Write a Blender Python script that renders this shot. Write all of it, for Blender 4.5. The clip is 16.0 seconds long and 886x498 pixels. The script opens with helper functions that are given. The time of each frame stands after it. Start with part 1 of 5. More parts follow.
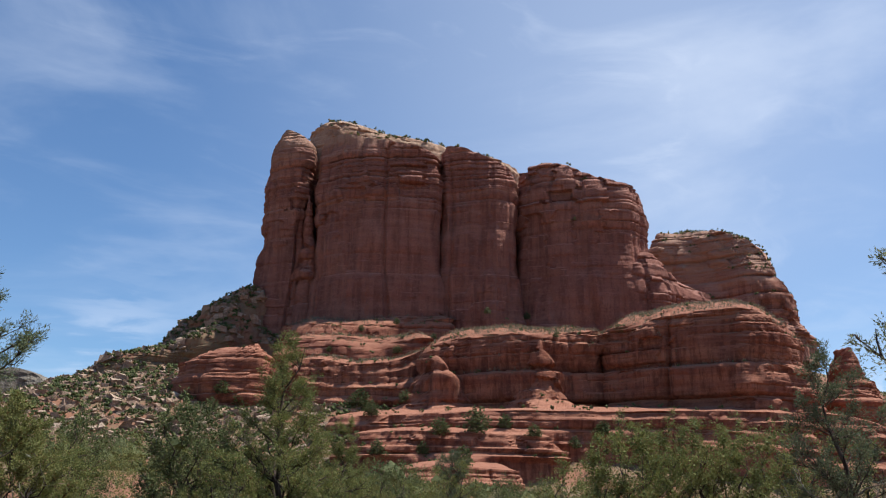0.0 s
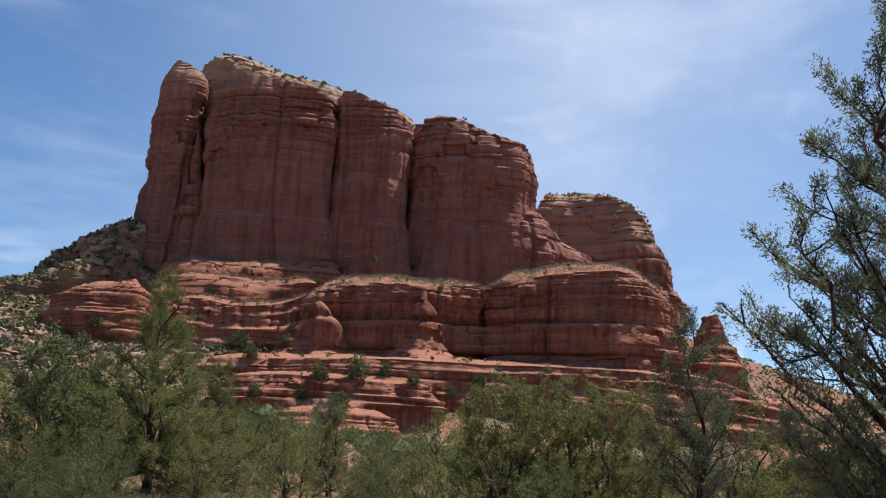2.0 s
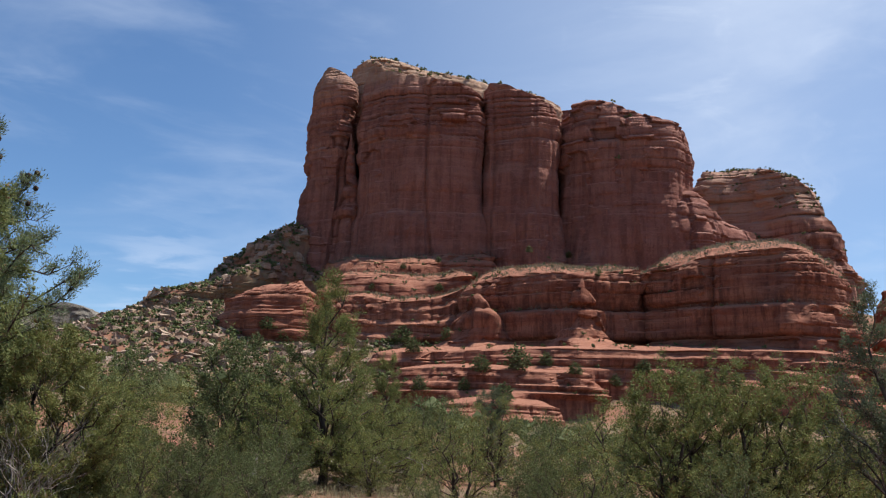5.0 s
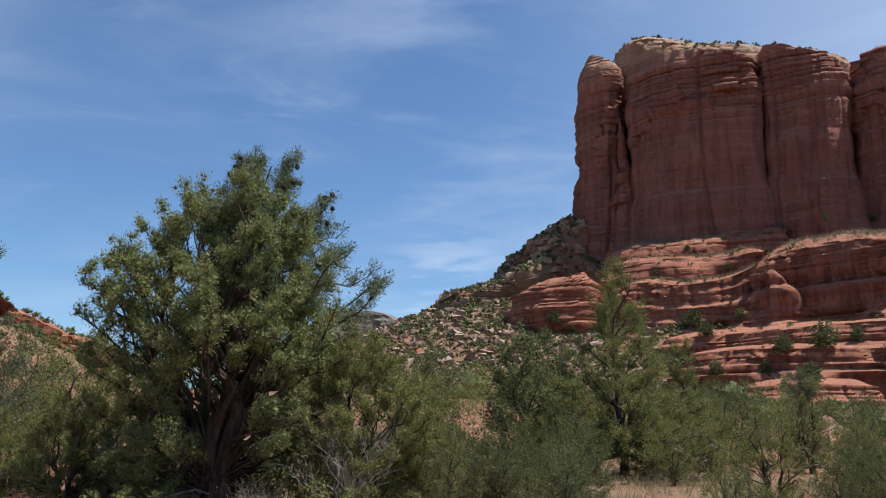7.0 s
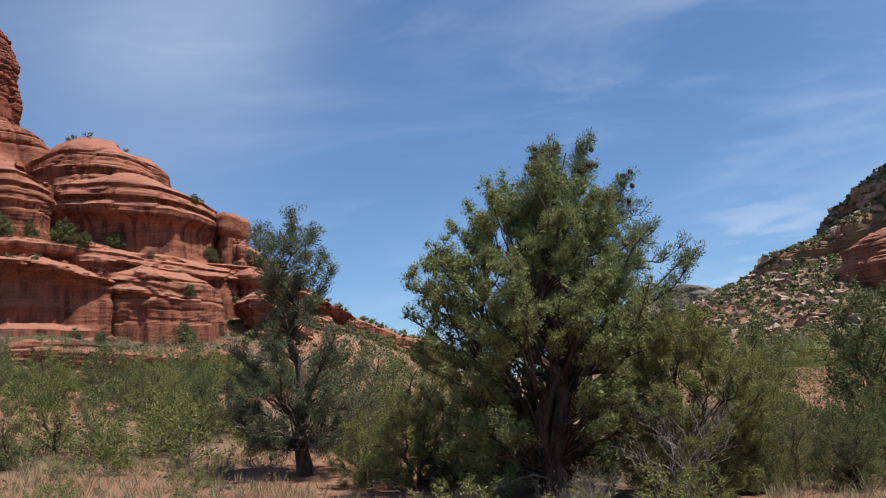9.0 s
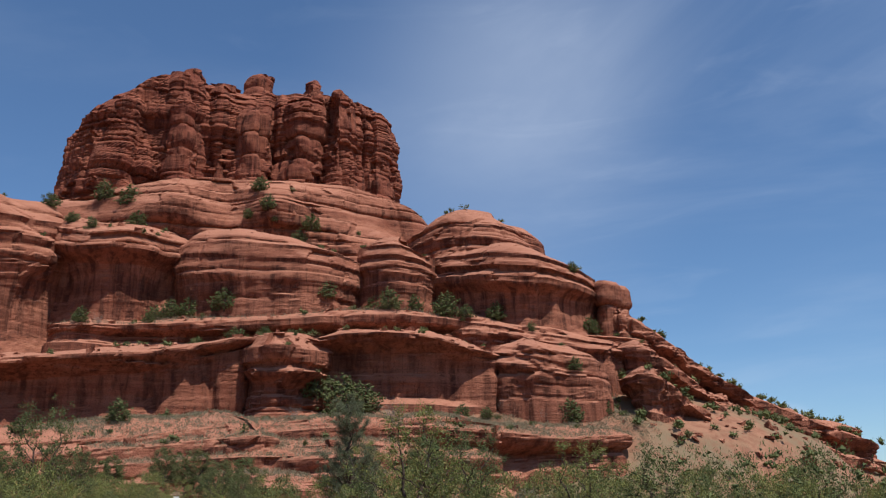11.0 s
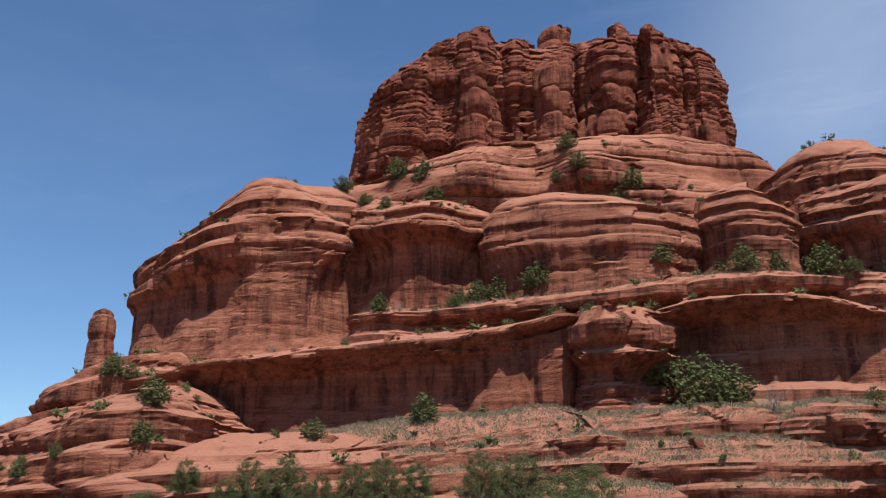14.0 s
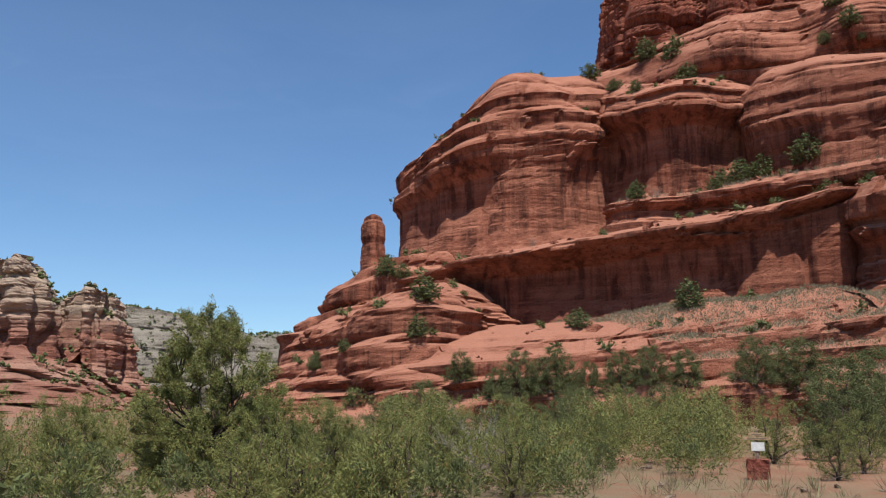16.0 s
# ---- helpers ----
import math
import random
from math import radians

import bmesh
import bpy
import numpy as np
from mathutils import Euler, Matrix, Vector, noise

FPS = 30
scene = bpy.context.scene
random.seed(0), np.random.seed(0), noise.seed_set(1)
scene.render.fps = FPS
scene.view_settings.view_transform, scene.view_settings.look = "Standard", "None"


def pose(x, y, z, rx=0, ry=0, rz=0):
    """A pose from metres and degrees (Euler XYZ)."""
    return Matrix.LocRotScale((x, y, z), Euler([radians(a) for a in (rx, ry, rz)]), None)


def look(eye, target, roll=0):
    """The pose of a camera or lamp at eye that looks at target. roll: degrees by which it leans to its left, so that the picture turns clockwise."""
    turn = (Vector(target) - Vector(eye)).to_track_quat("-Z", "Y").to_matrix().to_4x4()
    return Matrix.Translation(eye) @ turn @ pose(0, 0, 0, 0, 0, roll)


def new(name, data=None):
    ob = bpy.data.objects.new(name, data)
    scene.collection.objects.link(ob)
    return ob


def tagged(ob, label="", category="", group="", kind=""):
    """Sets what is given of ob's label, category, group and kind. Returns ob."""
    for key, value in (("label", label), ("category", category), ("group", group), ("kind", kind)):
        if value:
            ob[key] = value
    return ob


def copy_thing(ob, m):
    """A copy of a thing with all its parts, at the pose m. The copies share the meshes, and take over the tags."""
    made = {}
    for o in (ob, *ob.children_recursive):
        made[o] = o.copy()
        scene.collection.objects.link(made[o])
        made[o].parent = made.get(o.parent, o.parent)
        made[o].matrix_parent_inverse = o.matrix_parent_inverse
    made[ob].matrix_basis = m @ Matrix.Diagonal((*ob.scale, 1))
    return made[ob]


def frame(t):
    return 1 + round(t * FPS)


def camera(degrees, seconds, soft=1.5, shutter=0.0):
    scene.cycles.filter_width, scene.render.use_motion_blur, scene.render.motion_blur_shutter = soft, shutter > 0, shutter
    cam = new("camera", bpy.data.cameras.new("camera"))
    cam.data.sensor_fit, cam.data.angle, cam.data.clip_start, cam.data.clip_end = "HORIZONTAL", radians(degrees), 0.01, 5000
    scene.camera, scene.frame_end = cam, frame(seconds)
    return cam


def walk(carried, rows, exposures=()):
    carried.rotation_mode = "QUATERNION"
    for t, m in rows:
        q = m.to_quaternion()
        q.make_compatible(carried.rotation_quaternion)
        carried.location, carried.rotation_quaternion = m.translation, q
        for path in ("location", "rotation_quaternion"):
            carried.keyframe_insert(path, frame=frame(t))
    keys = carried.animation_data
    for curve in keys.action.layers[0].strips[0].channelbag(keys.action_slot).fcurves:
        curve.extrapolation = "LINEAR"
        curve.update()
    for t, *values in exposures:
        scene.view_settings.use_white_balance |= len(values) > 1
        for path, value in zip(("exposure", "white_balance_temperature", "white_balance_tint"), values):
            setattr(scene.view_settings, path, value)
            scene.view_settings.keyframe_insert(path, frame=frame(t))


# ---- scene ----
cam = camera(52.21, 16.0, soft=1.2)


def aim(x, y, z, yaw, pitch, roll):
    """A camera pose: yaw clockwise from +y, pitch up, roll of the picture, in degrees."""
    a, p = radians(yaw), radians(pitch)
    way = Vector((math.sin(a) * math.cos(p), math.cos(a) * math.cos(p), math.sin(p)))
    eye = Vector((x, y, z))
    return look(eye, eye + way * 10, roll)


walk(cam, (
    (0.0, aim(0.00, 0.00, 1.65, 32.45, 16.10, 0.76)),
    (0.5, aim(0.00, 0.00, 1.65, 36.52, 14.74, 0.83)),
    (1.0, aim(0.00, 0.00, 1.65, 37.53, 13.53, 0.36)),
    (1.5, aim(0.00, 0.00, 1.65, 37.98, 13.14, 1.55)),
    (2.0, aim(0.00, 0.00, 1.65, 39.77, 13.11, 2.63)),
    (2.5, aim(0.00, 0.00, 1.65, 42.68, 13.32, 2.90)),
    (3.0, aim(0.00, 0.00, 1.65, 45.04, 13.20, 2.15)),
    (3.5, aim(0.00, 0.00, 1.65, 42.10, 12.08, 0.63)),
    (4.0, aim(0.00, 0.00, 1.65, 36.30, 11.41, -0.11)),
    (4.2, aim(0.00, 0.00, 1.65, 34.78, 11.57, 0.54)),
    (6.3, aim(0.00, 0.00, 1.65, 19.70, 11.73, -0.45)),
    (6.5, aim(0.00, 0.00, 1.65, 17.50, 11.48, -0.68)),
    (7.0, aim(0.00, 0.00, 1.65, 11.88, 11.40, -0.34)),
    (7.5, aim(0.00, 0.00, 1.65, 7.03, 11.07, -1.63)),
    (8.0, aim(0.00, 0.00, 1.65, 1.44, 10.46, -2.10)),
    (8.5, aim(0.00, 0.00, 1.65, -2.25, 10.50, -2.94)),
    (9.0, aim(0.00, 0.00, 1.65, -7.68, 11.03, -3.90)),
    (9.5, aim(-0.91, 1.44, 1.65, -14.83, 13.18, -1.61)),
    (10.0, aim(-1.09, 0.89, 1.65, -23.58, 14.70, -0.64)),
    (10.2, aim(-1.09, 0.89, 1.65, -25.99, 15.10, -0.51)),
    (10.5, aim(-2.71, 2.55, 2.10, -27.36, 15.63, -0.51)),
    (10.8, aim(-6.88, 6.82, 3.21, -28.72, 16.15, -0.52)),
    (11.1, aim(-12.59, 12.66, 4.50, -30.09, 16.68, -0.52)),
    (11.4, aim(-18.81, 19.03, 5.42, -31.46, 17.21, -0.53)),
    (11.7, aim(-24.52, 24.87, 5.84, -32.83, 17.74, -0.53)),
    (12.0, aim(-28.69, 29.14, 5.97, -34.19, 18.26, -0.54)),
    (12.3, aim(-30.31, 30.80, 6.00, -35.56, 18.79, -0.54)),
    (12.5, aim(-30.31, 30.80, 6.00, -36.98, 18.55, -0.50)),
    (13.0, aim(-30.31, 30.80, 6.00, -40.50, 17.96, -0.59)),
    (13.5, aim(-30.31, 30.80, 6.00, -44.72, 17.52, 0.04)),
    (14.0, aim(-30.31, 30.80, 6.00, -49.63, 16.84, 0.13)),
    (14.5, aim(-30.31, 30.80, 6.00, -56.55, 15.07, 0.39)),
    (15.0, aim(-30.31, 30.80, 6.00, -61.23, 13.11, 0.65)),
    (15.5, aim(-30.31, 30.80, 6.00, -62.49, 11.74, 0.83)),
    (16.0, aim(-30.31, 30.80, 6.00, -66.11, 10.00, -0.17)),
), ((0.0, 0.44, 6350, 10), (8.9, 0.42, 6350, 10), (9.6, 0.2, 6350, 10), (10.4, 0.18, 6350, 10), (12.2, 0.42, 6350, 10), (16.0, 0.42, 6350, 10)))

# ---- daylight ----
SUN_AZ, SUN_EL = 105.0, 65.0
world = bpy.data.worlds.new("sky")
scene.world = world
world.use_nodes = True
wn, wl = world.node_tree.nodes, world.node_tree.links
wn.clear()
sky = wn.new("ShaderNodeTexSky")
sky.sky_type, sky.sun_disc = "NISHITA", False
sky.sun_elevation, sky.sun_rotation = radians(SUN_EL), radians(SUN_AZ)
sky.altitude, sky.air_density, sky.dust_density, sky.ozone_density = 1300, 1.1, 0.15, 3.0
coord = wn.new("ShaderNodeTexCoord")


def wnode(kind, **values):
    n = wn.new(kind)
    for key, value in values.items():
        n.inputs[key].default_value = value
    return n


def cloud_layer(stretch, scale, low, high, turn, detail=7.0, distort=0.6):
    """Thin cirrus: noise drawn out along one way, cut to a soft threshold."""
    m = wn.new("ShaderNodeMapping")
    m.inputs["Scale"].default_value = stretch
    m.inputs["Rotation"].default_value = [radians(v) for v in turn]
    n = wnode("ShaderNodeTexNoise", Scale=scale, Detail=detail, Roughness=0.55, Distortion=distort)
    r = wn.new("ShaderNodeMapRange")
    r.interpolation_type = "SMOOTHSTEP"
    r.inputs["From Min"].default_value, r.inputs["From Max"].default_value = low, high
    wl.new(coord.outputs["Generated"], m.inputs["Vector"])
    wl.new(m.outputs["Vector"], n.inputs["Vector"])
    wl.new(n.outputs["Fac"], r.inputs["Value"])
    return r.outputs["Result"]


def wmath(op, a, b):
    n = wn.new("ShaderNodeMath")
    n.operation = op
    for i, v in enumerate((a, b)):
        if isinstance(v, (int, float)):
            n.inputs[i].default_value = v
        else:
            wl.new(v, n.inputs[i])
    return n.outputs[0]


def sky_patch(az, el, size):
    """A soft round region of the sky about one direction."""
    a, e = radians(az), radians(el)
    d = wn.new("ShaderNodeVectorMath")
    d.operation = "DISTANCE"
    d.inputs[1].default_value = (math.sin(a) * math.cos(e), math.cos(a) * math.cos(e), math.sin(e))
    wl.new(coord.outputs["Generated"], d.inputs[0])
    r = wn.new("ShaderNodeMapRange")
    r.interpolation_type = "SMOOTHSTEP"
    r.inputs["From Min"].default_value, r.inputs["From Max"].default_value = radians(size), 0.0
    wl.new(d.outputs["Value"], r.inputs["Value"])
    return r.outputs["Result"]


veil = wmath("MULTIPLY", cloud_layer((1, 1, 3.0), 2.2, 0.42, 0.75, (20, 10, 0)), 0.3)
wisp = cloud_layer((0.8, 2.5, 5.0), 3.5, 0.52, 0.74, (25, -15, 30), distort=1.2)
wisp = wmath("MULTIPLY", wisp, 0.13)
near_butte = wmath("MULTIPLY", sky_patch(48, 28, 34), 0.40)
west_bank = wmath("MULTIPLY", sky_patch(-26, 24, 15), 0.22)
right_bank = wmath("MULTIPLY", sky_patch(-22, 30, 12), 0.15)
low_wisp = wmath("MULTIPLY", sky_patch(12, 9, 6), wmath("MULTIPLY", cloud_layer((1, 1, 6.0), 9.0, 0.44, 0.66, (0, 14, 0)), 0.42))
cumulus = wmath("MULTIPLY", wmath("ADD", sky_patch(-9.2, 4.4, 2.2), sky_patch(58.6, 5.0, 4.0)), cloud_layer((1, 1, 1.6), 26.0, 0.40, 0.56, (0, 0, 0)))
haze = wmath("ADD", wmath("ADD", wmath("ADD", near_butte, west_bank), cumulus), wmath("ADD", low_wisp, right_bank))
cover = wmath("MINIMUM", wmath("ADD", haze, wmath("MULTIPLY", wmath("ADD", veil, wisp), wmath("ADD", sky_patch(35, 25, 75), 0.12))), 0.85)
mixed = wn.new("ShaderNodeMix")
mixed.data_type = "RGBA"
mixed.inputs["B"].default_value = (6.4, 7.2, 8.6, 1)
wl.new(cover, mixed.inputs["Factor"])
clear = wn.new("ShaderNodeMix")
clear.data_type, clear.blend_type = "RGBA", "MULTIPLY"
clear.inputs["Factor"].default_value = 1.0
clear.inputs["B"].default_value = (0.83, 0.978, 1.09, 1)
wl.new(sky.outputs["Color"], clear.inputs["A"])
wl.new(clear.outputs["Result"], mixed.inputs["A"])
back = wnode("ShaderNodeBackground", Strength=0.087)
wl.new(mixed.outputs["Result"], back.inputs["Color"])
wl.new(back.outputs["Background"], wn.new("ShaderNodeOutputWorld").inputs["Surface"])
sun = new("sun", bpy.data.lights.new("sun", "SUN"))
sun.data.energy, sun.data.angle, sun.data.color = 5.0, radians(0.55), (1.0, 0.95, 0.88)
a, e = radians(SUN_AZ), radians(SUN_EL)
sun.matrix_world = look((math.sin(a) * math.cos(e) * 300, math.cos(a) * math.cos(e) * 300, math.sin(e) * 300), (0, 0, 0))

# ---- materials ----


class Mat:
    """A small builder of node materials."""

    def __init__(self, name, rough=0.9):
        self.m = bpy.data.materials.new(name)
        self.m.use_nodes = True
        self.n, self.l = self.m.node_tree.nodes, self.m.node_tree.links
        self.bsdf = self.n["Principled BSDF"]
        self.bsdf.inputs["Roughness"].default_value = rough
        self.bsdf.inputs["Specular IOR Level"].default_value = 0.15
        self.pos = self.n.new("ShaderNodeNewGeometry").outputs["Position"]

    def put(self, socket, v):
        if hasattr(v, "is_linked"):
            self.l.new(v, socket)
        else:
            socket.default_value = v

    def noise(self, scale, stretch=(1, 1, 1), detail=5.0, rough=0.55, distort=0.0, source=None, offset=(0, 0, 0)):
        m = self.n.new("ShaderNodeMapping")
        m.inputs["Scale"].default_value = stretch
        m.inputs["Location"].default_value = offset
        self.l.new(source or self.pos, m.inputs["Vector"])
        n = self.n.new("ShaderNodeTexNoise")
        for k, v in (("Scale", scale), ("Detail", detail), ("Roughness", rough), ("Distortion", distort)):
            n.inputs[k].default_value = v
        self.l.new(m.outputs["Vector"], n.inputs["Vector"])
        return n.outputs["Fac"]

    def span(self, v, low, high, to=(0.0, 1.0)):
        r = self.n.new("ShaderNodeMapRange")
        r.interpolation_type = "SMOOTHSTEP"
        for k, q in (("From Min", low), ("From Max", high), ("To Min", to[0]), ("To Max", to[1])):
            r.inputs[k].default_value = q
        self.l.new(v, r.inputs["Value"])
        return r.outputs["Result"]

    def math(self, op, a, b=0.0):
        n = self.n.new("ShaderNodeMath")
        n.operation = op
        self.put(n.inputs[0], a)
        self.put(n.inputs[1], b)
        return n.outputs[0]

    def mix(self, fac, a, b, blend="MIX"):
        n = self.n.new("ShaderNodeMix")
        n.data_type, n.blend_type = "RGBA", blend
        self.put(n.inputs["Factor"], fac)
        for key, v in (("A", a), ("B", b)):
            self.put(n.inputs[key], (*v, 1) if isinstance(v, tuple) else v)
        return n.outputs["Result"]

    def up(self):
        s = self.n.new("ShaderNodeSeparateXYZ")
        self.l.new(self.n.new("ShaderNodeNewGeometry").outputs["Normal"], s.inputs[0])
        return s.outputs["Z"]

    def height(self):
        s = self.n.new("ShaderNodeSeparateXYZ")
        self.l.new(self.pos, s.inputs[0])
        return s.outputs["Z"]

    def island(self):
        return self.n.new("ShaderNodeNewGeometry").outputs["Random Per Island"]

    def chance(self):
        return self.n.new("ShaderNodeObjectInfo").outputs["Random"]

    def done(self, color, bump=None, strength=0.4, distance=0.1):
        self.put(self.bsdf.inputs["Base Color"], (*color, 1) if isinstance(color, tuple) else color)
        if bump is not None:
            b = self.n.new("ShaderNodeBump")
            b.inputs["Strength"].default_value, b.inputs["Distance"].default_value = strength, distance
            self.l.new(bump, b.inputs["Height"])
            self.l.new(b.outputs["Normal"], self.bsdf.inputs["Normal"])
        return self.m


def sandstone(name, size, base, pale, dark, white=None, top_pale=0.55, varnish_shade=0.7, cream=(0.42, 0.27, 0.18), calm=None):
    """Layered red sandstone. size: metres of one coarse bed; white: height at which pale beds set in."""
    k = Mat(name, 0.93)
    beds = k.noise(1.0 / size, (0.06, 0.06, 1.0), 6, 0.65)
    fine = k.noise(5.0 / size, (0.05, 0.05, 1.0), 4, 0.6)
    blot = k.noise(0.35 / size, (1, 1, 0.7), 5, 0.6)
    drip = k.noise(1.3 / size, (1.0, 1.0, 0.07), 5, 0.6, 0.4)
    grit = k.noise(9.0 / size, (1, 1, 1.6), 6, 0.7)
    band = k.span(k.height(), calm - 25, calm + 20, (0.35, 1.0)) if calm else k.span(blot, 0.3, 0.5, (0.5, 1.0))
    c = k.mix(k.math("MULTIPLY", k.span(beds, 0.36, 0.66), band), base, pale)
    c = k.mix(k.math("MULTIPLY", k.span(fine, 0.5, 0.74, (0, 0.5)), k.math("MULTIPLY", k.span(blot, 0.4, 0.6), band)), c, dark)
    c = k.mix(k.span(blot, 0.45, 0.75, (0, 0.4)), c, pale)
    # desert varnish streaks, deepened on steep faces to put wall shade into the colour
    c = k.mix(k.math("MULTIPLY", k.math("MULTIPLY", k.span(drip, 0.40, 0.62), k.span(blot, 0.62, 0.42, (0.35, 1.0))), k.math("MULTIPLY", k.span(k.up(), 0.5, 0.05), varnish_shade)), c, dark)
    # finer varnish streaks, with the same painted shade on the steepest faces
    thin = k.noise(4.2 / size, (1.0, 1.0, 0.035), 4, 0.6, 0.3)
    c = k.mix(k.math("MULTIPLY", k.math("MULTIPLY", k.span(thin, 0.52, 0.68), k.span(blot, 0.45, 0.58)), k.math("MULTIPLY", k.span(k.up(), 0.35, 0.0), varnish_shade * 0.8)), c, (dark[0] * 0.7, dark[1] * 0.7, dark[2] * 0.75))
    pits = k.noise(2.6 / size, (1, 1, 1.8), 8, 0.8)
    c = k.mix(k.span(pits, 0.55, 0.68, (0, 0.5)), c, dark)
    c = k.mix(k.span(pits, 0.46, 0.36, (0, 0.4)), c, (pale[0] * 1.1, pale[1] * 1.12, pale[2] * 1.12))
    c = k.mix(k.span(grit, 0.47, 0.72, (0, 0.5)), c, (dark[0] * 0.6, dark[1] * 0.6, dark[2] * 0.6))
    # faces that point upward are mixed towards a paler, less red tone
    c = k.mix(k.math("MULTIPLY", k.span(k.up(), 0.4, 0.85), top_pale), c, (pale[0] * 1.14, pale[1] * 1.26, pale[2] * 1.32))
    if white is not None:
        h = k.math("ADD", k.height(), k.math("MULTIPLY", beds, 40.0 if size > 3 else 12.0))
        c = k.mix(k.span(h, white, white + 26, (0, 0.75)), c, cream)
    b = k.math("ADD", k.math("ADD", k.math("MULTIPLY", grit, 0.4), k.math("MULTIPLY", pits, 1.1)), k.math("ADD", k.math("MULTIPLY", k.math("MULTIPLY", fine, band), 0.8), k.math("MULTIPLY", drip, 0.25)))
    return k.done(c, b, 1.0, 0.6 * size / 3)


# butte wall tones lifted and blued to carry the haze of distance
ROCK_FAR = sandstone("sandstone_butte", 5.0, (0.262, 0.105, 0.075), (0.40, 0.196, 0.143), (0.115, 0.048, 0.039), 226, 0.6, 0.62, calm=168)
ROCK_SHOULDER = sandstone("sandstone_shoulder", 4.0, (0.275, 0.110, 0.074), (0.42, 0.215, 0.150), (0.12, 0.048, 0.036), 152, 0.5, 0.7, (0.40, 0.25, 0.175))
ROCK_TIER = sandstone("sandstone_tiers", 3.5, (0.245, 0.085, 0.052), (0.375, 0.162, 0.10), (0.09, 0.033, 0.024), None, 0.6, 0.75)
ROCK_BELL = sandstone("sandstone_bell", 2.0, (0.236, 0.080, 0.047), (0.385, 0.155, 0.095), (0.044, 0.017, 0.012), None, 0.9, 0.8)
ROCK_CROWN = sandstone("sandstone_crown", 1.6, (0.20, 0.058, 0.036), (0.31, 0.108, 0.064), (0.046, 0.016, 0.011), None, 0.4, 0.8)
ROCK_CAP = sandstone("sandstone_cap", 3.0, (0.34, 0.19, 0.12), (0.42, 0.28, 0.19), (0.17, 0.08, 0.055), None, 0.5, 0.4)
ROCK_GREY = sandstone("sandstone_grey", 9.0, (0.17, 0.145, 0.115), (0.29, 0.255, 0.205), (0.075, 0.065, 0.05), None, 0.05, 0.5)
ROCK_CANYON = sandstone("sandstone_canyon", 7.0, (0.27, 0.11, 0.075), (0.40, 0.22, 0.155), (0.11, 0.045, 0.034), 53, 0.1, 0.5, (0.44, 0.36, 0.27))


def soil_material():
    k = Mat("red_soil", 0.95)
    big = k.noise(0.05, detail=6, rough=0.6)
    mid = k.noise(0.6, detail=6, rough=0.65)
    fine = k.noise(7.0, detail=7, rough=0.7)
    c = k.mix(k.span(mid, 0.35, 0.65), (0.205, 0.093, 0.057), (0.285, 0.145, 0.09))
    c = k.mix(k.span(fine, 0.45, 0.7, (0, 0.6)), c, (0.17, 0.075, 0.048))
    c = k.mix(k.math("MULTIPLY", k.span(big, 0.42, 0.58), k.span(mid, 0.38, 0.55, (0.35, 0.9))), c, (0.165, 0.128, 0.078))
    return k.done(c, k.math("ADD", fine, k.math("MULTIPLY", mid, 2.0)), 0.8, 0.06)


def leaf_material(name, dark, light, brown, share=0.1):
    k = Mat(name, 0.7)
    r = k.island()
    c = k.mix(k.span(r, 0.0, 1.0, (0.2, 0.9)), dark, light)
    c = k.mix(k.span(k.noise(1.1, detail=3), 0.35, 0.7, (0, 0.5)), c, dark)
    c = k.mix(k.span(k.chance(), 0.0, 1.0, (0, 0.45)), c, (light[0] * 0.8, light[1] * 0.78, light[2] * 0.9))
    c = k.mix(k.math("GREATER_THAN", r, 1.0 - share), c, brown)
    k.m.node_tree.nodes.remove(k.n["Material Output"])
    out = k.n.new("ShaderNodeOutputMaterial")
    tr = k.n.new("ShaderNodeBsdfTranslucent")
    k.l.new(c, tr.inputs["Color"])
    ms = k.n.new("ShaderNodeMixShader")
    ms.inputs[0].default_value = 0.3
    k.l.new(k.bsdf.outputs[0], ms.inputs[1])
    k.l.new(tr.outputs[0], ms.inputs[2])
    k.l.new(ms.outputs[0], out.inputs["Surface"])
    return k.done(c)


def bark_material(name, dark, light):
    k = Mat(name, 0.9)
    g = k.noise(14.0, (1, 1, 0.12), 5, 0.7)
    c = k.mix(k.span(g, 0.35, 0.68), dark, light)
    return k.done(c, g, 1.0, 0.02)


def plain_material(name, color, dark, scale=20.0, rough=0.8):
    k = Mat(name, rough)
    g = k.noise(scale, detail=5, rough=0.65)
    return k.done(k.mix(k.span(g, 0.35, 0.7), dark, color), g, 0.4, 0.01)


SOIL = soil_material()
LEAF_JUNIPER = leaf_material("juniper_leaf", (0.085, 0.118, 0.04), (0.31, 0.345, 0.125), (0.22, 0.14, 0.07), 0.05)
LEAF_PINE = leaf_material("pinyon_needle", (0.075, 0.105, 0.055), (0.24, 0.275, 0.145), (0.2, 0.16, 0.1), 0.04)
LEAF_OPEN = leaf_material("pale_juniper_leaf", (0.10, 0.13, 0.07), (0.30, 0.335, 0.18), (0.24, 0.18, 0.11), 0.04)
LEAF_SNAG = leaf_material("grey_needle", (0.062, 0.08, 0.042), (0.19, 0.215, 0.115), (0.2, 0.15, 0.1), 0.08)
LEAF_OLIVE = leaf_material("olive_leaf", (0.075, 0.10, 0.03), (0.285, 0.295, 0.09), (0.24, 0.16, 0.07), 0.08)
LEAF_SHRUB = leaf_material("shrub_leaf", (0.05, 0.072, 0.027), (0.18, 0.203, 0.075), (0.2, 0.16, 0.09), 0.06)
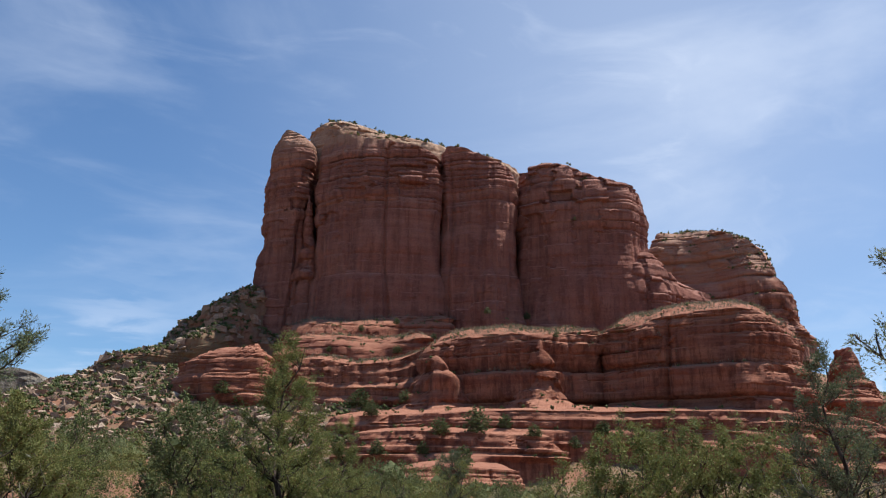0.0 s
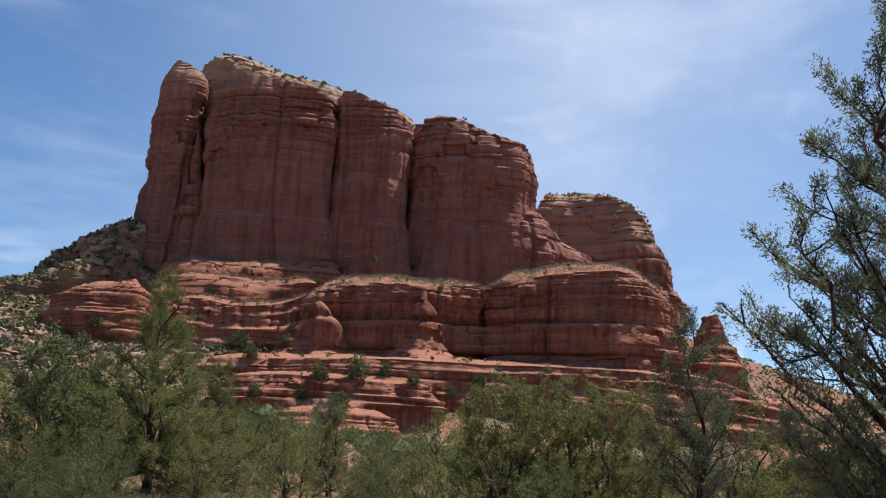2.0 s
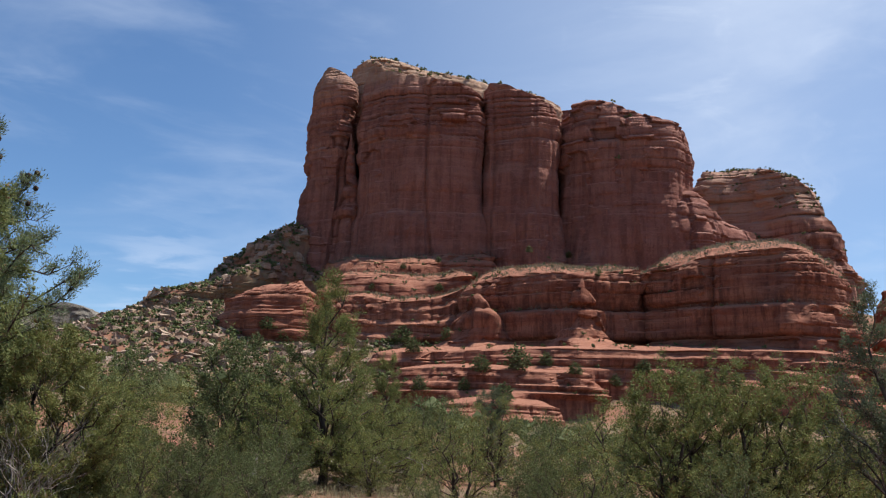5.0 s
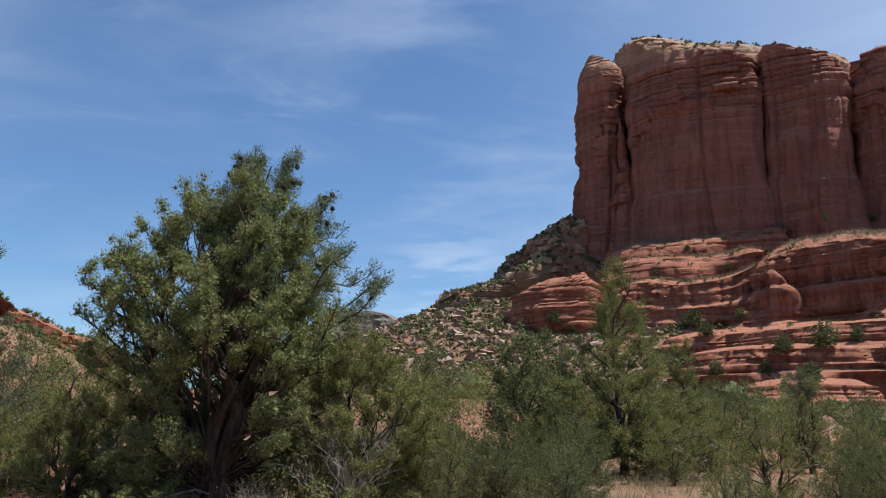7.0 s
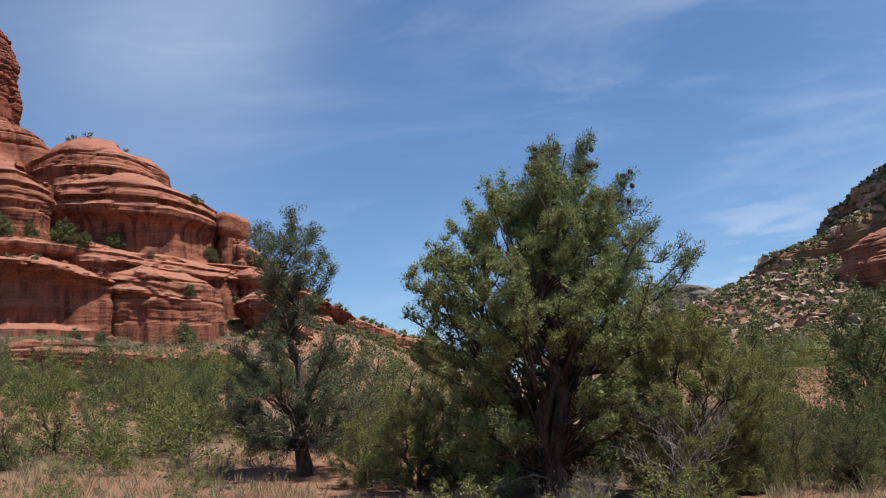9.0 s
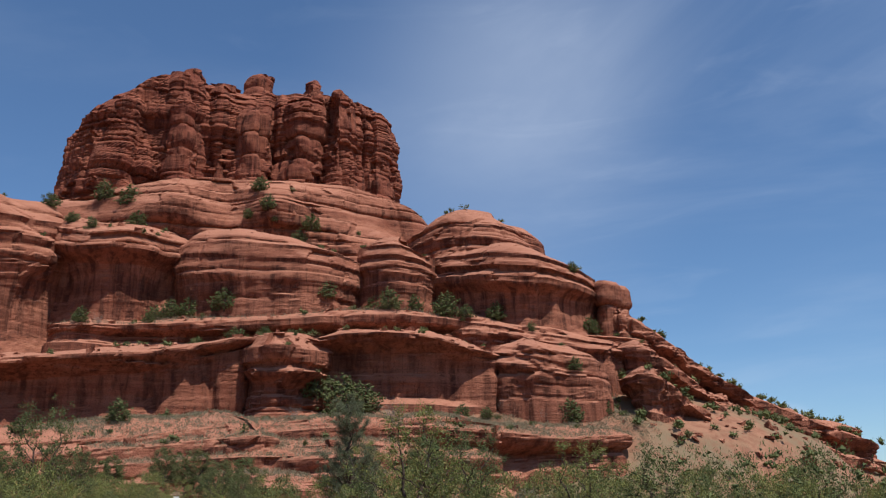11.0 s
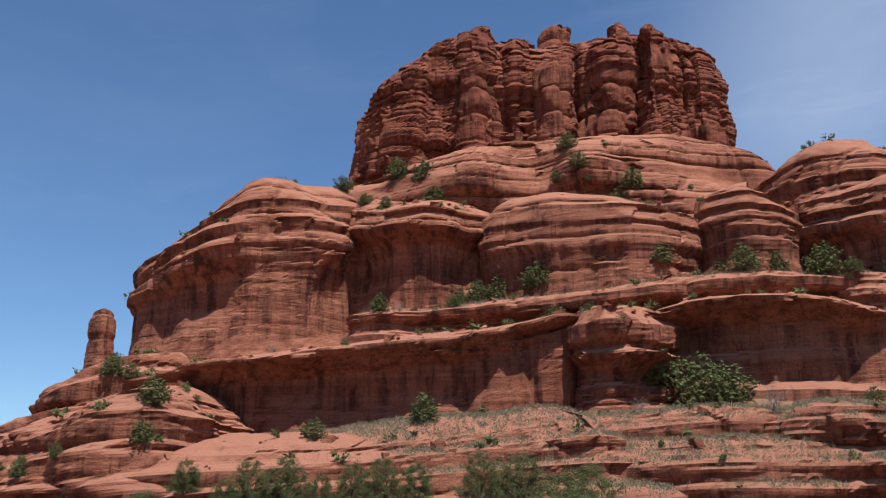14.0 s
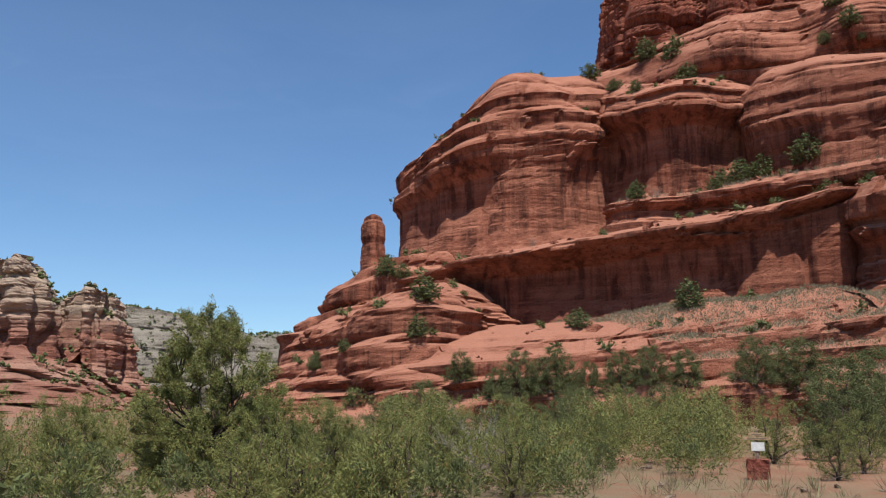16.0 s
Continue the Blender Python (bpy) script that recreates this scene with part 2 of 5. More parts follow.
LEAF_SAGE = leaf_material("sage_leaf", (0.10, 0.10, 0.065), (0.24, 0.225, 0.15), (0.30, 0.22, 0.14), 0.25)
LEAF_TALUS = leaf_material("talus_growth", (0.12, 0.13, 0.07), (0.29, 0.28, 0.18), (0.32, 0.25, 0.16), 0.25)
GRASS = leaf_material("dry_grass", (0.17, 0.135, 0.075), (0.34, 0.28, 0.165), (0.30, 0.30, 0.16), 0.25)
BARK = bark_material("bark", (0.036, 0.025, 0.019), (0.12, 0.088, 0.068))
BARK_GREY = bark_material("grey_bark", (0.12, 0.10, 0.085), (0.33, 0.29, 0.25))
BOULDER_PALE = sandstone("boulder_stone", 1.6, (0.30, 0.19, 0.13), (0.40, 0.29, 0.21), (0.14, 0.08, 0.055), None, 0.4, 0.4)
CONE = plain_material("cone_scale", (0.09, 0.06, 0.04), (0.03, 0.02, 0.015), 60.0)

# ---- mesh helpers ----


def hash3(ix, iy, iz, seed):
    n = (ix * 374761393 + iy * 668265263 + iz * 2147483647 + seed * 974711) & 0x7FFFFFFF
    n = ((n ^ (n >> 13)) * 1274126177) & 0x7FFFFFFF
    n = ((n ^ (n >> 16)) * 668265263) & 0x7FFFFFFF
    return (n ^ (n >> 15)) / 0x7FFFFFFF


def vnoise(x, y, z=0.0, seed=0):
    """Smooth value noise from -1 to 1 on arrays."""
    x, y, z = np.broadcast_arrays(np.asarray(x, float), np.asarray(y, float), np.asarray(z, float))
    ix, iy, iz = (np.floor(v).astype(np.int64) for v in (x, y, z))
    fx, fy, fz = x - ix, y - iy, z - iz
    fx, fy, fz = (f * f * (3 - 2 * f) for f in (fx, fy, fz))
    total = 0.0
    for dx in (0, 1):
        for dy in (0, 1):
            for dz in (0, 1):
                w = (fx if dx else 1 - fx) * (fy if dy else 1 - fy) * (fz if dz else 1 - fz)
                total = total + w * hash3(ix + dx, iy + dy, iz + dz, seed)
    return total * 2 - 1


def fbm(x, y, z=0.0, octaves=4, seed=0):
    total, amp = 0.0, 0.5
    for o in range(octaves):
        total = total + amp * vnoise(x * 2 ** o, y * 2 ** o, z * 2 ** o, seed + o)
        amp *= 0.5
    return total


def smooth(lo, hi, v):
    u = np.clip((np.asarray(v) - lo) / (hi - lo), 0, 1)
    return u * u * (3 - 2 * u)


def mesh_from(name, verts, faces, material, smooth_shade=True):
    """A mesh of quads or triangles given as arrays."""
    me = bpy.data.meshes.new(name)
    verts, faces = np.asarray(verts, np.float32), np.asarray(faces, np.int32)
    k = faces.shape[1]
    me.vertices.add(len(verts))
    me.vertices.foreach_set("co", verts.ravel())
    me.loops.add(faces.size)
    me.loops.foreach_set("vertex_index", faces.ravel())
    me.polygons.add(len(faces))
    me.polygons.foreach_set("loop_start", np.arange(0, faces.size, k, dtype=np.int32))
    me.polygons.foreach_set("loop_total", np.full(len(faces), k, np.int32))
    me.polygons.foreach_set("use_smooth", np.full(len(faces), smooth_shade))
    me.update(calc_edges=True)
    me.materials.append(material)
    return me


def mesh_mixed(name, verts, groups, material):
    """A flat-shaded mesh of several groups of faces with different corner counts."""
    me = bpy.data.meshes.new(name)
    loops = np.concatenate([np.asarray(g, np.int32).ravel() for g in groups])
    total = np.concatenate([np.full(len(g), g.shape[1], np.int32) for g in groups])
    me.vertices.add(len(verts))
    me.vertices.foreach_set("co", np.asarray(verts, np.float32).ravel())
    me.loops.add(len(loops))
    me.loops.foreach_set("vertex_index", loops)
    me.polygons.add(len(total))
    me.polygons.foreach_set("loop_start", np.concatenate([[0], np.cumsum(total)[:-1]]).astype(np.int32))
    me.polygons.foreach_set("loop_total", total)
    me.polygons.foreach_set("use_smooth", np.zeros(len(total), bool))
    me.update(calc_edges=True)
    me.materials.append(material)
    return me


def part(name, me, parent, label=""):
    ob = new(name, me)
    ob.parent = parent
    return tagged(ob, label)


def spline(points, count, closed=False):
    """A smooth curve through control rows, evenly spaced along its plan."""
    p = np.asarray(points, float)
    n = len(p)
    seg = n if closed else n - 1
    u = np.linspace(0, seg, 40 * seg + 1)
    i = np.minimum(u.astype(int), seg - 1)
    f = (u - i)[:, None]
    pick = (lambda k: p[k % n]) if closed else (lambda k: p[np.clip(k, 0, n - 1)])
    a, b, c, d = pick(i - 1), pick(i), pick(i + 1), pick(i + 2)
    q = 0.5 * (2 * b + (c - a) * f + (2 * a - 5 * b + 4 * c - d) * f ** 2 + (3 * b - a - 3 * c + d) * f ** 3)
    s = np.concatenate([[0], np.cumsum(np.hypot(*np.diff(q[:, :2], axis=0).T))])
    v = np.linspace(0, s[-1], count)
    return np.stack([np.interp(v, s, q[:, k]) for k in range(p.shape[1])], 1)


def bed_table(seed, thin, thick, step=0.05, top=300.0):
    """How far each bed of rock stands out, by height: rounded beds with narrow dark joints."""
    rng = np.random.RandomState(seed)
    z, out, ident, k = 0.0, [], [], 0
    while z < top:
        t = rng.uniform(thin, thick)
        n = max(4, int(t / step))
        u = np.linspace(-1, 1, n)
        lean = rng.uniform(-0.25, 0.25)
        out.append(rng.uniform(-0.55, 0.55) + 0.95 * (1 - np.abs(u) ** rng.uniform(5, 12)) - 0.4 + lean * u)
        ident.append(np.full(n, k))
        z, k = z + n * step, k + 1
    return np.concatenate(out), np.concatenate(ident), step


BEDS_THICK = bed_table(3, 3.0, 9.0)
BEDS_MID = bed_table(4, 1.0, 3.2)
BEDS_THIN = bed_table(5, 0.35, 1.1)


def beds(table, z, u, v):
    """Outward offset of the beds at height z, broken up along the face."""
    prot, ident, step = table
    i = np.clip((z / step).astype(int), 0, len(prot) - 1)
    k = ident[i]
    return prot[i] * (0.65 + 0.7 * vnoise(u, v, k * 7.31, 21)) + 0.5 * vnoise(u * 2.3, v * 2.3, k * 3.7, 22)


def rock_mass(name, rows, depth, profile, scale, material, lay=(0.8, 0.55, 0.3), lump=1.0, flute=0.5, rise=3.0, step=0.6, tilt=(0.0, 0.0), seed=1, cap_steps=16, block=0.5, vary=0.45, lift=0.38, finest=0.16, follow=0.0, plain=0.0, plain_top=0.6):
    """One mass of layered rock. rows: x, y, foot and rim height along its front; depth: how far it goes back;
    profile: (outward offset, share of the height) from foot to rim; rise: how far the top swells behind the rim."""
    r = np.asarray(rows, float)
    width = np.hypot(*(r[-1, :2] - r[0, :2]))
    run = np.hypot(*np.diff(r[:, :2], axis=0).T).sum()
    chord = (r[-1, :2] - r[0, :2]) / width
    inner = np.array([-chord[1], chord[0]])
    back = []
    for share, along in ((0.55, 0.04), (1.0, 0.25), (1.05, 0.5), (1.0, 0.75), (0.55, 0.96)):
        q = r[-1] + (r[0] - r[-1]) * along
        j = min(len(r) - 1, max(0, int(round((1 - along) * (len(r) - 1)))))
        back.append([*(q[:2] + inner * depth * share), r[j, 2], r[j, 3]])
    loop = np.concatenate([r, np.array(back)])
    n = int(np.clip((run + 0.6 * width + 1.2 * depth) / step, 60, 620))
    c = spline(loop, n * 4, True)
    # more columns along the front than behind
    seg = np.hypot(*np.diff(c[:, :2], axis=0).T)
    total = np.cumsum(seg)
    weight = np.where(total < run, 1.0, 0.4)
    pos = np.concatenate([[0], np.cumsum(seg * weight)])
    want = np.linspace(0, pos[-1], n + 1)[:-1]
    c = np.stack([np.interp(want, pos, c[:, k]) for k in range(4)], 1)
    t = np.roll(c[:, :2], -1, 0) - np.roll(c[:, :2], 1, 0)
    t /= np.maximum(np.hypot(*t.T), 1e-6)[:, None]
    out = np.stack([t[:, 1], -t[:, 0]], 1)
    along = np.concatenate([[0], np.cumsum(np.hypot(*np.diff(c[:, :2], axis=0).T))])
    tall = max(1.0, (c[:, 3] - c[:, 2]).mean())
    pr = np.asarray(profile, float)
    c[:, 3] += lift * max(0.0, -pr[-1, 0])
    m = int(np.clip(tall / (step * 0.5), 16, 260))
    vv = np.linspace(0, 1, m)
    po = np.interp(vv, pr[:, 1], pr[:, 0])
    a, b = r[0, :2], r[-1, :2]
    sa, sb = a + inner * depth * 0.55 + chord * min(depth * 0.45, width * 0.3), b + inner * depth * 0.55 - chord * min(depth * 0.45, width * 0.3)
    u = np.clip(((c[:, :2] - sa) @ (sb - sa)) / max(1e-6, (sb - sa) @ (sb - sa)), 0, 1)
    spine = sa + u[:, None] * (sb - sa)
    zz = c[None, :, 2] + vv[:, None] * (c[:, 3] - c[:, 2])[None]
    keep = 1 + vary * 1.6 * vnoise(along[None] / (9 * scale) + seed, vv[:, None] * 2.5, seed, 33)
    place = along / run
    front = smooth(0.02, 0.2, place) * smooth(0.98, 0.8, place) if lift else np.ones(n)
    hollow = np.where((po[:, None] < 0) & (vv[:, None] < 0.84), front[None], 1.0)
    xy = c[None, :, :2] + out[None] * (po[:, None] * keep * hollow)[..., None]
    kk = np.linspace(0, 1, cap_steps + 1)[1:] ** 1.3
    rim = xy[-1]
    cap_xy = rim[None] + (spine - rim)[None] * kk[:, None, None]
    ridge = np.interp((spine - a) @ chord / width, (r[:, :2] - a) @ chord / width, r[:, 3]) + lift * max(0.0, -pr[-1, 0]) + rise
    cap_z = zz[-1][None] + (ridge - zz[-1])[None] * (1 - (1 - kk[:, None]) ** 2)
    x = np.concatenate([xy, cap_xy])
    z = np.concatenate([zz, cap_z])
    steep = np.concatenate([np.ones(m), (1 - kk) ** 1.5 * 0.8])[:, None]
    px, py = x[..., 0], x[..., 1]
    zt = z + tilt[0] * (px - c[:, 0].mean()) + tilt[1] * (py - c[:, 1].mean()) + 0.75 * scale * fbm(px / (22 * scale), py / (22 * scale), z * 0, 2, 40)
    zt = zt - follow * (c[None, :, 3] - c[:, 3].max()) * np.clip((zt - c[None, :, 2]) / tall, 0, 1)
    d = np.zeros_like(z)
    for table, amp, f in ((BEDS_THICK, lay[0], 30.0), (BEDS_MID, lay[1], 12.0), (BEDS_THIN, lay[2], 6.0)):
        if amp:
            mask = 1.0 if table is BEDS_THICK else smooth(-0.45, 0.45, vnoise(px / (17 * scale), py / (17 * scale), z / (6 * scale), 18 + seed)) * 1.15
            d += amp * mask * beds(table, zt / scale + 20, px / (f * scale) + seed, py / (f * scale))
    # broken blocks: each bed is split by upright joints
    prot, ident, st = BEDS_MID
    k = ident[np.clip(((zt / scale + 20) / st).astype(int), 0, len(ident) - 1)]
    wide = 2.2 + 5.0 * hash3(k, k * 0 + 3, k * 0, 5)
    cell = np.floor((along[None] / scale + 1.3 * vnoise(along[None] / (2 * scale), z / scale, 0, 12)) / wide + 9.7 * hash3(k, k * 0, k * 0 + 7, 6)).astype(np.int64)
    rag = smooth(-0.15, 0.35, vnoise(px / (16 * scale), py / (16 * scale), z / (9 * scale), 15 + seed))
    d += block * rag * (hash3(cell, k, cell * 0, 9) * 2 - 1.2)
    # sheer walls stay smooth below the bedded brow
    share = np.concatenate([vv, np.ones(cap_steps)])[:, None] + 0.10 * fbm(px / (14 * scale), py / (14 * scale), 0, 2, 29)
    d *= scale * (1 - plain * (1 - smooth(plain_top - 0.08, plain_top + 0.08, share)))
    g = 9 * scale
    d += lump * scale * 1.6 * fbm(px / g, py / g, z / (g * 1.3), 4, 60 + seed)
    d += finest * scale * fbm(px / (1.1 * scale), py / (1.1 * scale), z / (0.7 * scale), 2, 66)
    f1 = vnoise(px / (3.2 * scale), py / (3.2 * scale), z / (40 * scale), 80 + seed)
    f2 = vnoise(px / (8 * scale), py / (8 * scale), z / (60 * scale), 90 + seed)
    d -= flute * scale * (np.maximum(0, 0.35 - np.abs(f1)) * 2.2 + np.maximum(0, 0.12 - np.abs(f2)) * 12.0)
    d *= steep
    x = x + out[None] * d[..., None]
    z = z + (1 - steep) * lump * scale * (0.9 * fbm(px / (6 * scale), py / (6 * scale), 0, 4, 77) + 0.25 * np.floor(2.2 * fbm(px / (11 * scale), py / (11 * scale), 0, 3, 78)))
    x = np.concatenate([x[:1] + out[None] * 0.4 * scale, x])
    z = np.concatenate([z[:1] - 5.0 * scale, z])
    rows_n = m + cap_steps + 1
    verts = np.concatenate([x.reshape(-1, 2), z.reshape(-1, 1)], 1)
    jj, ii = np.meshgrid(np.arange(rows_n - 1), np.arange(n), indexing="ij")
    a0, a1 = jj * n + ii, jj * n + (ii + 1) % n
    faces = np.stack([a0, a1, a1 + n, a0 + n], -1).reshape(-1, 4)
    return mesh_from(name, verts, faces, material, False)

# ---- ground ----
TRACK_AZ = radians(-42.0)
APRON_BUTTE = ((-40, 575, 16), (80, 540, 58), (150, 528, 88), (186, 524, 95), (226, 492, 88), (300, 450, 88), (480, 350, 88), (640, 300, 30))
FALL_BUTTE = ((0, 110, 240, 400), (0, 40, 102, 170))
APRON_BELL = ((-167.5, 87.7, 19), (-141.5, 112.7, 29), (-101.5, 144.7, 35), (-66.5, 173.7, 34), (-41.5, 193.7, 19), (-21.5, 209.7, 11), (28.5, 249.7, 5))
FALL_BELL = ((0, 34, 46, 60, 200), (0, 18, 31, 43, 200))


def apron(x, y, line, fall):
    """Height of a scree slope that falls away from a broken ridge line."""
    best = np.full(np.shape(x), -1e9)
    for (ax, ay, ah), (bx, by, bh) in zip(line[:-1], line[1:]):
        dx, dy = bx - ax, by - ay
        u = np.clip(((x - ax) * dx + (y - ay) * dy) / (dx * dx + dy * dy), 0, 1)
        d = np.hypot(x - ax - u * dx, y - ay - u * dy)
        best = np.maximum(best, ah + u * (bh - ah) - np.interp(d, *fall))
    return best


def terrain(x, y):
    x, y = np.asarray(x, float), np.asarray(y, float)
    s = x * math.sin(TRACK_AZ) + y * math.cos(TRACK_AZ)
    flat = np.where(s > 0, 0.05 * np.minimum(s, 47), 0.02 * np.maximum(s, -60)) + 2.05 * smooth(17, 41, s)
    r = np.hypot(x, y)
    flat = flat + 0.10 * fbm(x / 4, y / 4, 0, 3, 5) * smooth(3, 9, r)
    r1 = np.hypot(x + 30.3, y - 30.8)
    flat = flat + 1.4 * fbm(x / 60, y / 60, 0, 3, 6) * smooth(60, 140, r) * smooth(40, 110, r1)
    rough = 5.0 * fbm(x / 50, y / 50, 0, 5, 7) + 1.2 * fbm(x / 7, y / 7, 0, 3, 8)
    butte = apron(x, y, APRON_BUTTE, FALL_BUTTE) + rough
    bell = apron(x, y, APRON_BELL, FALL_BELL) + 0.25 * rough

    def blend(a, b, k):
        h = np.clip(0.5 + 0.5 * (a - b) / k, 0, 1)
        return b + (a - b) * h + k * h * (1 - h)

    return blend(bell, blend(butte, flat, 8.0), 2.0)


def height_at(x, y):
    return float(terrain(np.array([x]), np.array([y]))[0])


def build_ground():
    rings = np.concatenate([np.linspace(0.02, 24, 62), np.geomspace(24.6, 700, 230), np.geomspace(730, 4200, 24)])
    n = 620
    ang = np.linspace(0, 2 * np.pi, n, endpoint=False)
    x = rings[:, None] * np.sin(ang)[None]
    y = rings[:, None] * np.cos(ang)[None]
    z = terrain(x, y)
    verts = np.stack([x, y, z], -1).reshape(-1, 3)
    jj, ii = np.meshgrid(np.arange(len(rings) - 1), np.arange(n), indexing="ij")
    a0, a1 = jj * n + ii, jj * n + (ii + 1) % n
    faces = np.stack([a0, a1, a1 + n, a0 + n], -1).reshape(-1, 4)
    me = mesh_from("ground", verts, faces, SOIL)
    ob = new("ground", me)
    tagged(ob, "red sandy desert soil with dry grass and scree", "ground", kind="structure")


build_ground()

# ---- rock masses: x, y, foot and rim of the front of each ----
C_RIB = [(208, 491, 91, 146), (210, 482, 90, 184), (220, 487, 92, 147)]
C_BUTT_C = [(213, 374, 42, 48), (215, 361, 42, 59), (220, 351, 41, 70), (231, 351, 42, 59), (244, 354, 43, 49)]
C_BUTT_D = [(251, 335, 42, 49), (250, 322, 41, 65), (252, 314, 40, 75), (261, 314, 41, 65), (271, 316, 42, 49)]
C_SPUR = [(141, 529, 73, 92), (158, 517, 76, 106), (172, 508, 80, 118), (187, 507, 84, 127), (202, 511, 90, 130)]
C_TOWER = [(197, 516, 90, 204), (196, 508, 89, 226), (199, 499, 88, 231), (207, 491, 88, 226), (216, 493, 92, 222)]
C_FIN = [(223, 509, 127, 232), (224, 505, 126, 238), (229, 507, 128, 236)]
C_WALL_A = [(216, 482, 87, 221), (219, 464, 87, 221), (229, 451, 88, 217), (245, 439, 90, 213), (262, 432, 92, 208), (275, 435, 97, 205)]
C_WALL_B = [(277, 438, 98, 214), (281, 424, 96, 212), (292, 413, 97, 206), (302, 408, 100, 201), (313, 412, 101, 198)]
C_WALL_C = [(318, 416, 96, 200), (319, 403, 94, 202), (327, 389, 93, 200), (340, 375, 92, 193), (353, 367, 96, 187), (366, 365, 99, 186), (387, 377, 105, 182)]
C_SKIRT = [(359, 365, 100, 143), (372, 356, 100, 143), (393, 356, 104, 134), (417, 358, 109, 126)]
C_SHOULDER = [(431, 417, 112, 179), (442, 391, 113, 179), (448, 369, 107, 172), (453, 354, 102, 163), (462, 344, 102, 150), (477, 344, 103, 133)]
C_CAP = [(225, 513, 218, 241), (236, 494, 214, 246), (268, 480, 217, 238), (296, 469, 216, 233), (323, 457, 211, 228), (349, 457, 213, 222)]
C_BENCH_A = [(193, 470, 83, 99), (198, 448, 81, 98), (218, 433, 81, 97), (242, 428, 83, 102), (272, 417, 88, 105)]
C_BENCH_B = [(182, 444, 70, 85), (198, 420, 68, 85), (216, 404, 67, 83), (240, 394, 69, 87)]
C_TIER_A = [(158, 424, 46, 57), (169, 413, 46, 68), (184, 402, 46, 71), (195, 388, 45, 68), (213, 376, 45, 70), (230, 372, 46, 77)]
C_TIER_B = [(221, 371, 44, 74), (227, 354, 43, 78), (241, 339, 43, 80), (253, 320, 42, 78), (268, 318, 43, 80), (287, 312, 43, 82)]
C_TIER_C = [(287, 312, 43, 82), (291, 294, 42, 83), (295, 279, 42, 85), (303, 264, 41, 86), (312, 250, 40, 86), (327, 244, 40, 82), (350, 249, 42, 77)]
C_OUTCROP = [(131, 443, 48, 70), (136, 425, 47, 71), (146, 415, 47, 71), (161, 416, 45, 75)]
C_PINNACLE = [(397, 270, 38, 75), (392, 259, 38, 78), (396, 253, 37, 75), (410, 257, 38, 61)]
C_BASE_A = [(175, 368, 23, 40), (194, 341, 22, 40), (215, 318, 25, 41), (238, 294, 24, 41), (268, 275, 25, 41), (293, 251, 25, 41), (319, 232, 21, 40)]
C_BASE_B = [(168, 332, 19, 30), (183, 312, 19, 31), (205, 296, 19, 30), (228, 281, 19, 29)]
C_BASE_C = [(167, 296, 5, 15), (181, 276, 5, 16), (204, 269, 6, 15)]
C_RIDGE = [(330, 243, 14, 42), (345, 226, 14, 40), (362, 213, 14, 33), (379, 204, 15, 30)]
FAR_HILL = [(44, 899, 52, 95), (90, 895, 53, 112), (112, 893, 53, 118), (132, 880, 52, 109), (157, 866, 46, 88)]
B_CORE = [(-157.6, 119.3, 60.4, 78.4), (-149.9, 118.1, 58.3, 81.5), (-143.9, 120.9, 57.7, 85.3), (-140.4, 126.7, 58.5, 90.1), (-133.5, 136.9, 60.7, 90.6), (-124.2, 145.2, 60.9, 89.8), (-113.9, 154.1, 61.1, 90.2), (-111.9, 164.9, 63.8, 87.9)]
B_PIL_A = [(-158.6, 119.6, 63.8, 77.9), (-150.8, 116.8, 61.1, 77.2), (-147.4, 118.1, 60.7, 79.4)]
B_PIL_B = [(-150.2, 121, 62.7, 83.9), (-143.4, 120, 60.8, 83.4), (-142.9, 123.8, 61.8, 86.9)]
B_PIL_C = [(-142.1, 127.8, 63.3, 91.7), (-135.4, 126.3, 61.2, 89.7), (-135.2, 131, 62.5, 92)]
B_PIL_D = [(-137.7, 135.6, 65.6, 91.2), (-132.8, 134.8, 64.1, 89.9), (-132.9, 140.2, 65.8, 91.4)]
B_PIL_E = [(-131.2, 137.7, 65.1, 84.4), (-125.3, 136.4, 63.2, 83.8), (-125.4, 141.6, 64.9, 85.2)]
B_PIL_F = [(-137.8, 146.6, 80.6, 97.5), (-133.6, 146.3, 79.3, 97.4), (-132.9, 150.9, 80.8, 98.5)]
B_PIL_G = [(-125.8, 143.9, 65.7, 87.5), (-119.1, 142.9, 63.7, 86.1), (-117.7, 147.8, 64.9, 90.1)]
B_PIL_H = [(-127.4, 152.9, 78.7, 96.1), (-123.9, 153.1, 77.8, 96.1), (-123.8, 156.9, 79.1, 97.7)]
B_PIL_I = [(-118.3, 149.8, 65.7, 90.7), (-112.8, 147.6, 63.6, 88.9), (-112.3, 152.8, 65.1, 88.4)]
B_PIL_J = [(-115.4, 159.2, 67.9, 89), (-110.2, 157.8, 66.1, 86.5), (-110.2, 164.8, 67.8, 86.3)]
B_SKIRT = [(-156, 112.6, 39, 60.8), (-145.4, 115.7, 37.9, 61.8), (-137.6, 120.8, 37.6, 64.1), (-130.8, 126.8, 37.6, 65.9), (-123.4, 135.3, 38, 66.8), (-113.7, 144.5, 38.1, 67), (-107.5, 152.4, 38.6, 66.5), (-101.5, 162.8, 39.6, 62.4)]
B_DOME_A = [(-162.8, 81.9, 28.8, 42.3), (-154.1, 82.2, 27.6, 46.9), (-147.9, 83.8, 27, 50.2), (-142.8, 87.7, 26.6, 52.8), (-139.6, 93.5, 27.6, 53.8), (-138.6, 100.8, 29, 54.5), (-142.6, 111, 31.5, 55.7)]
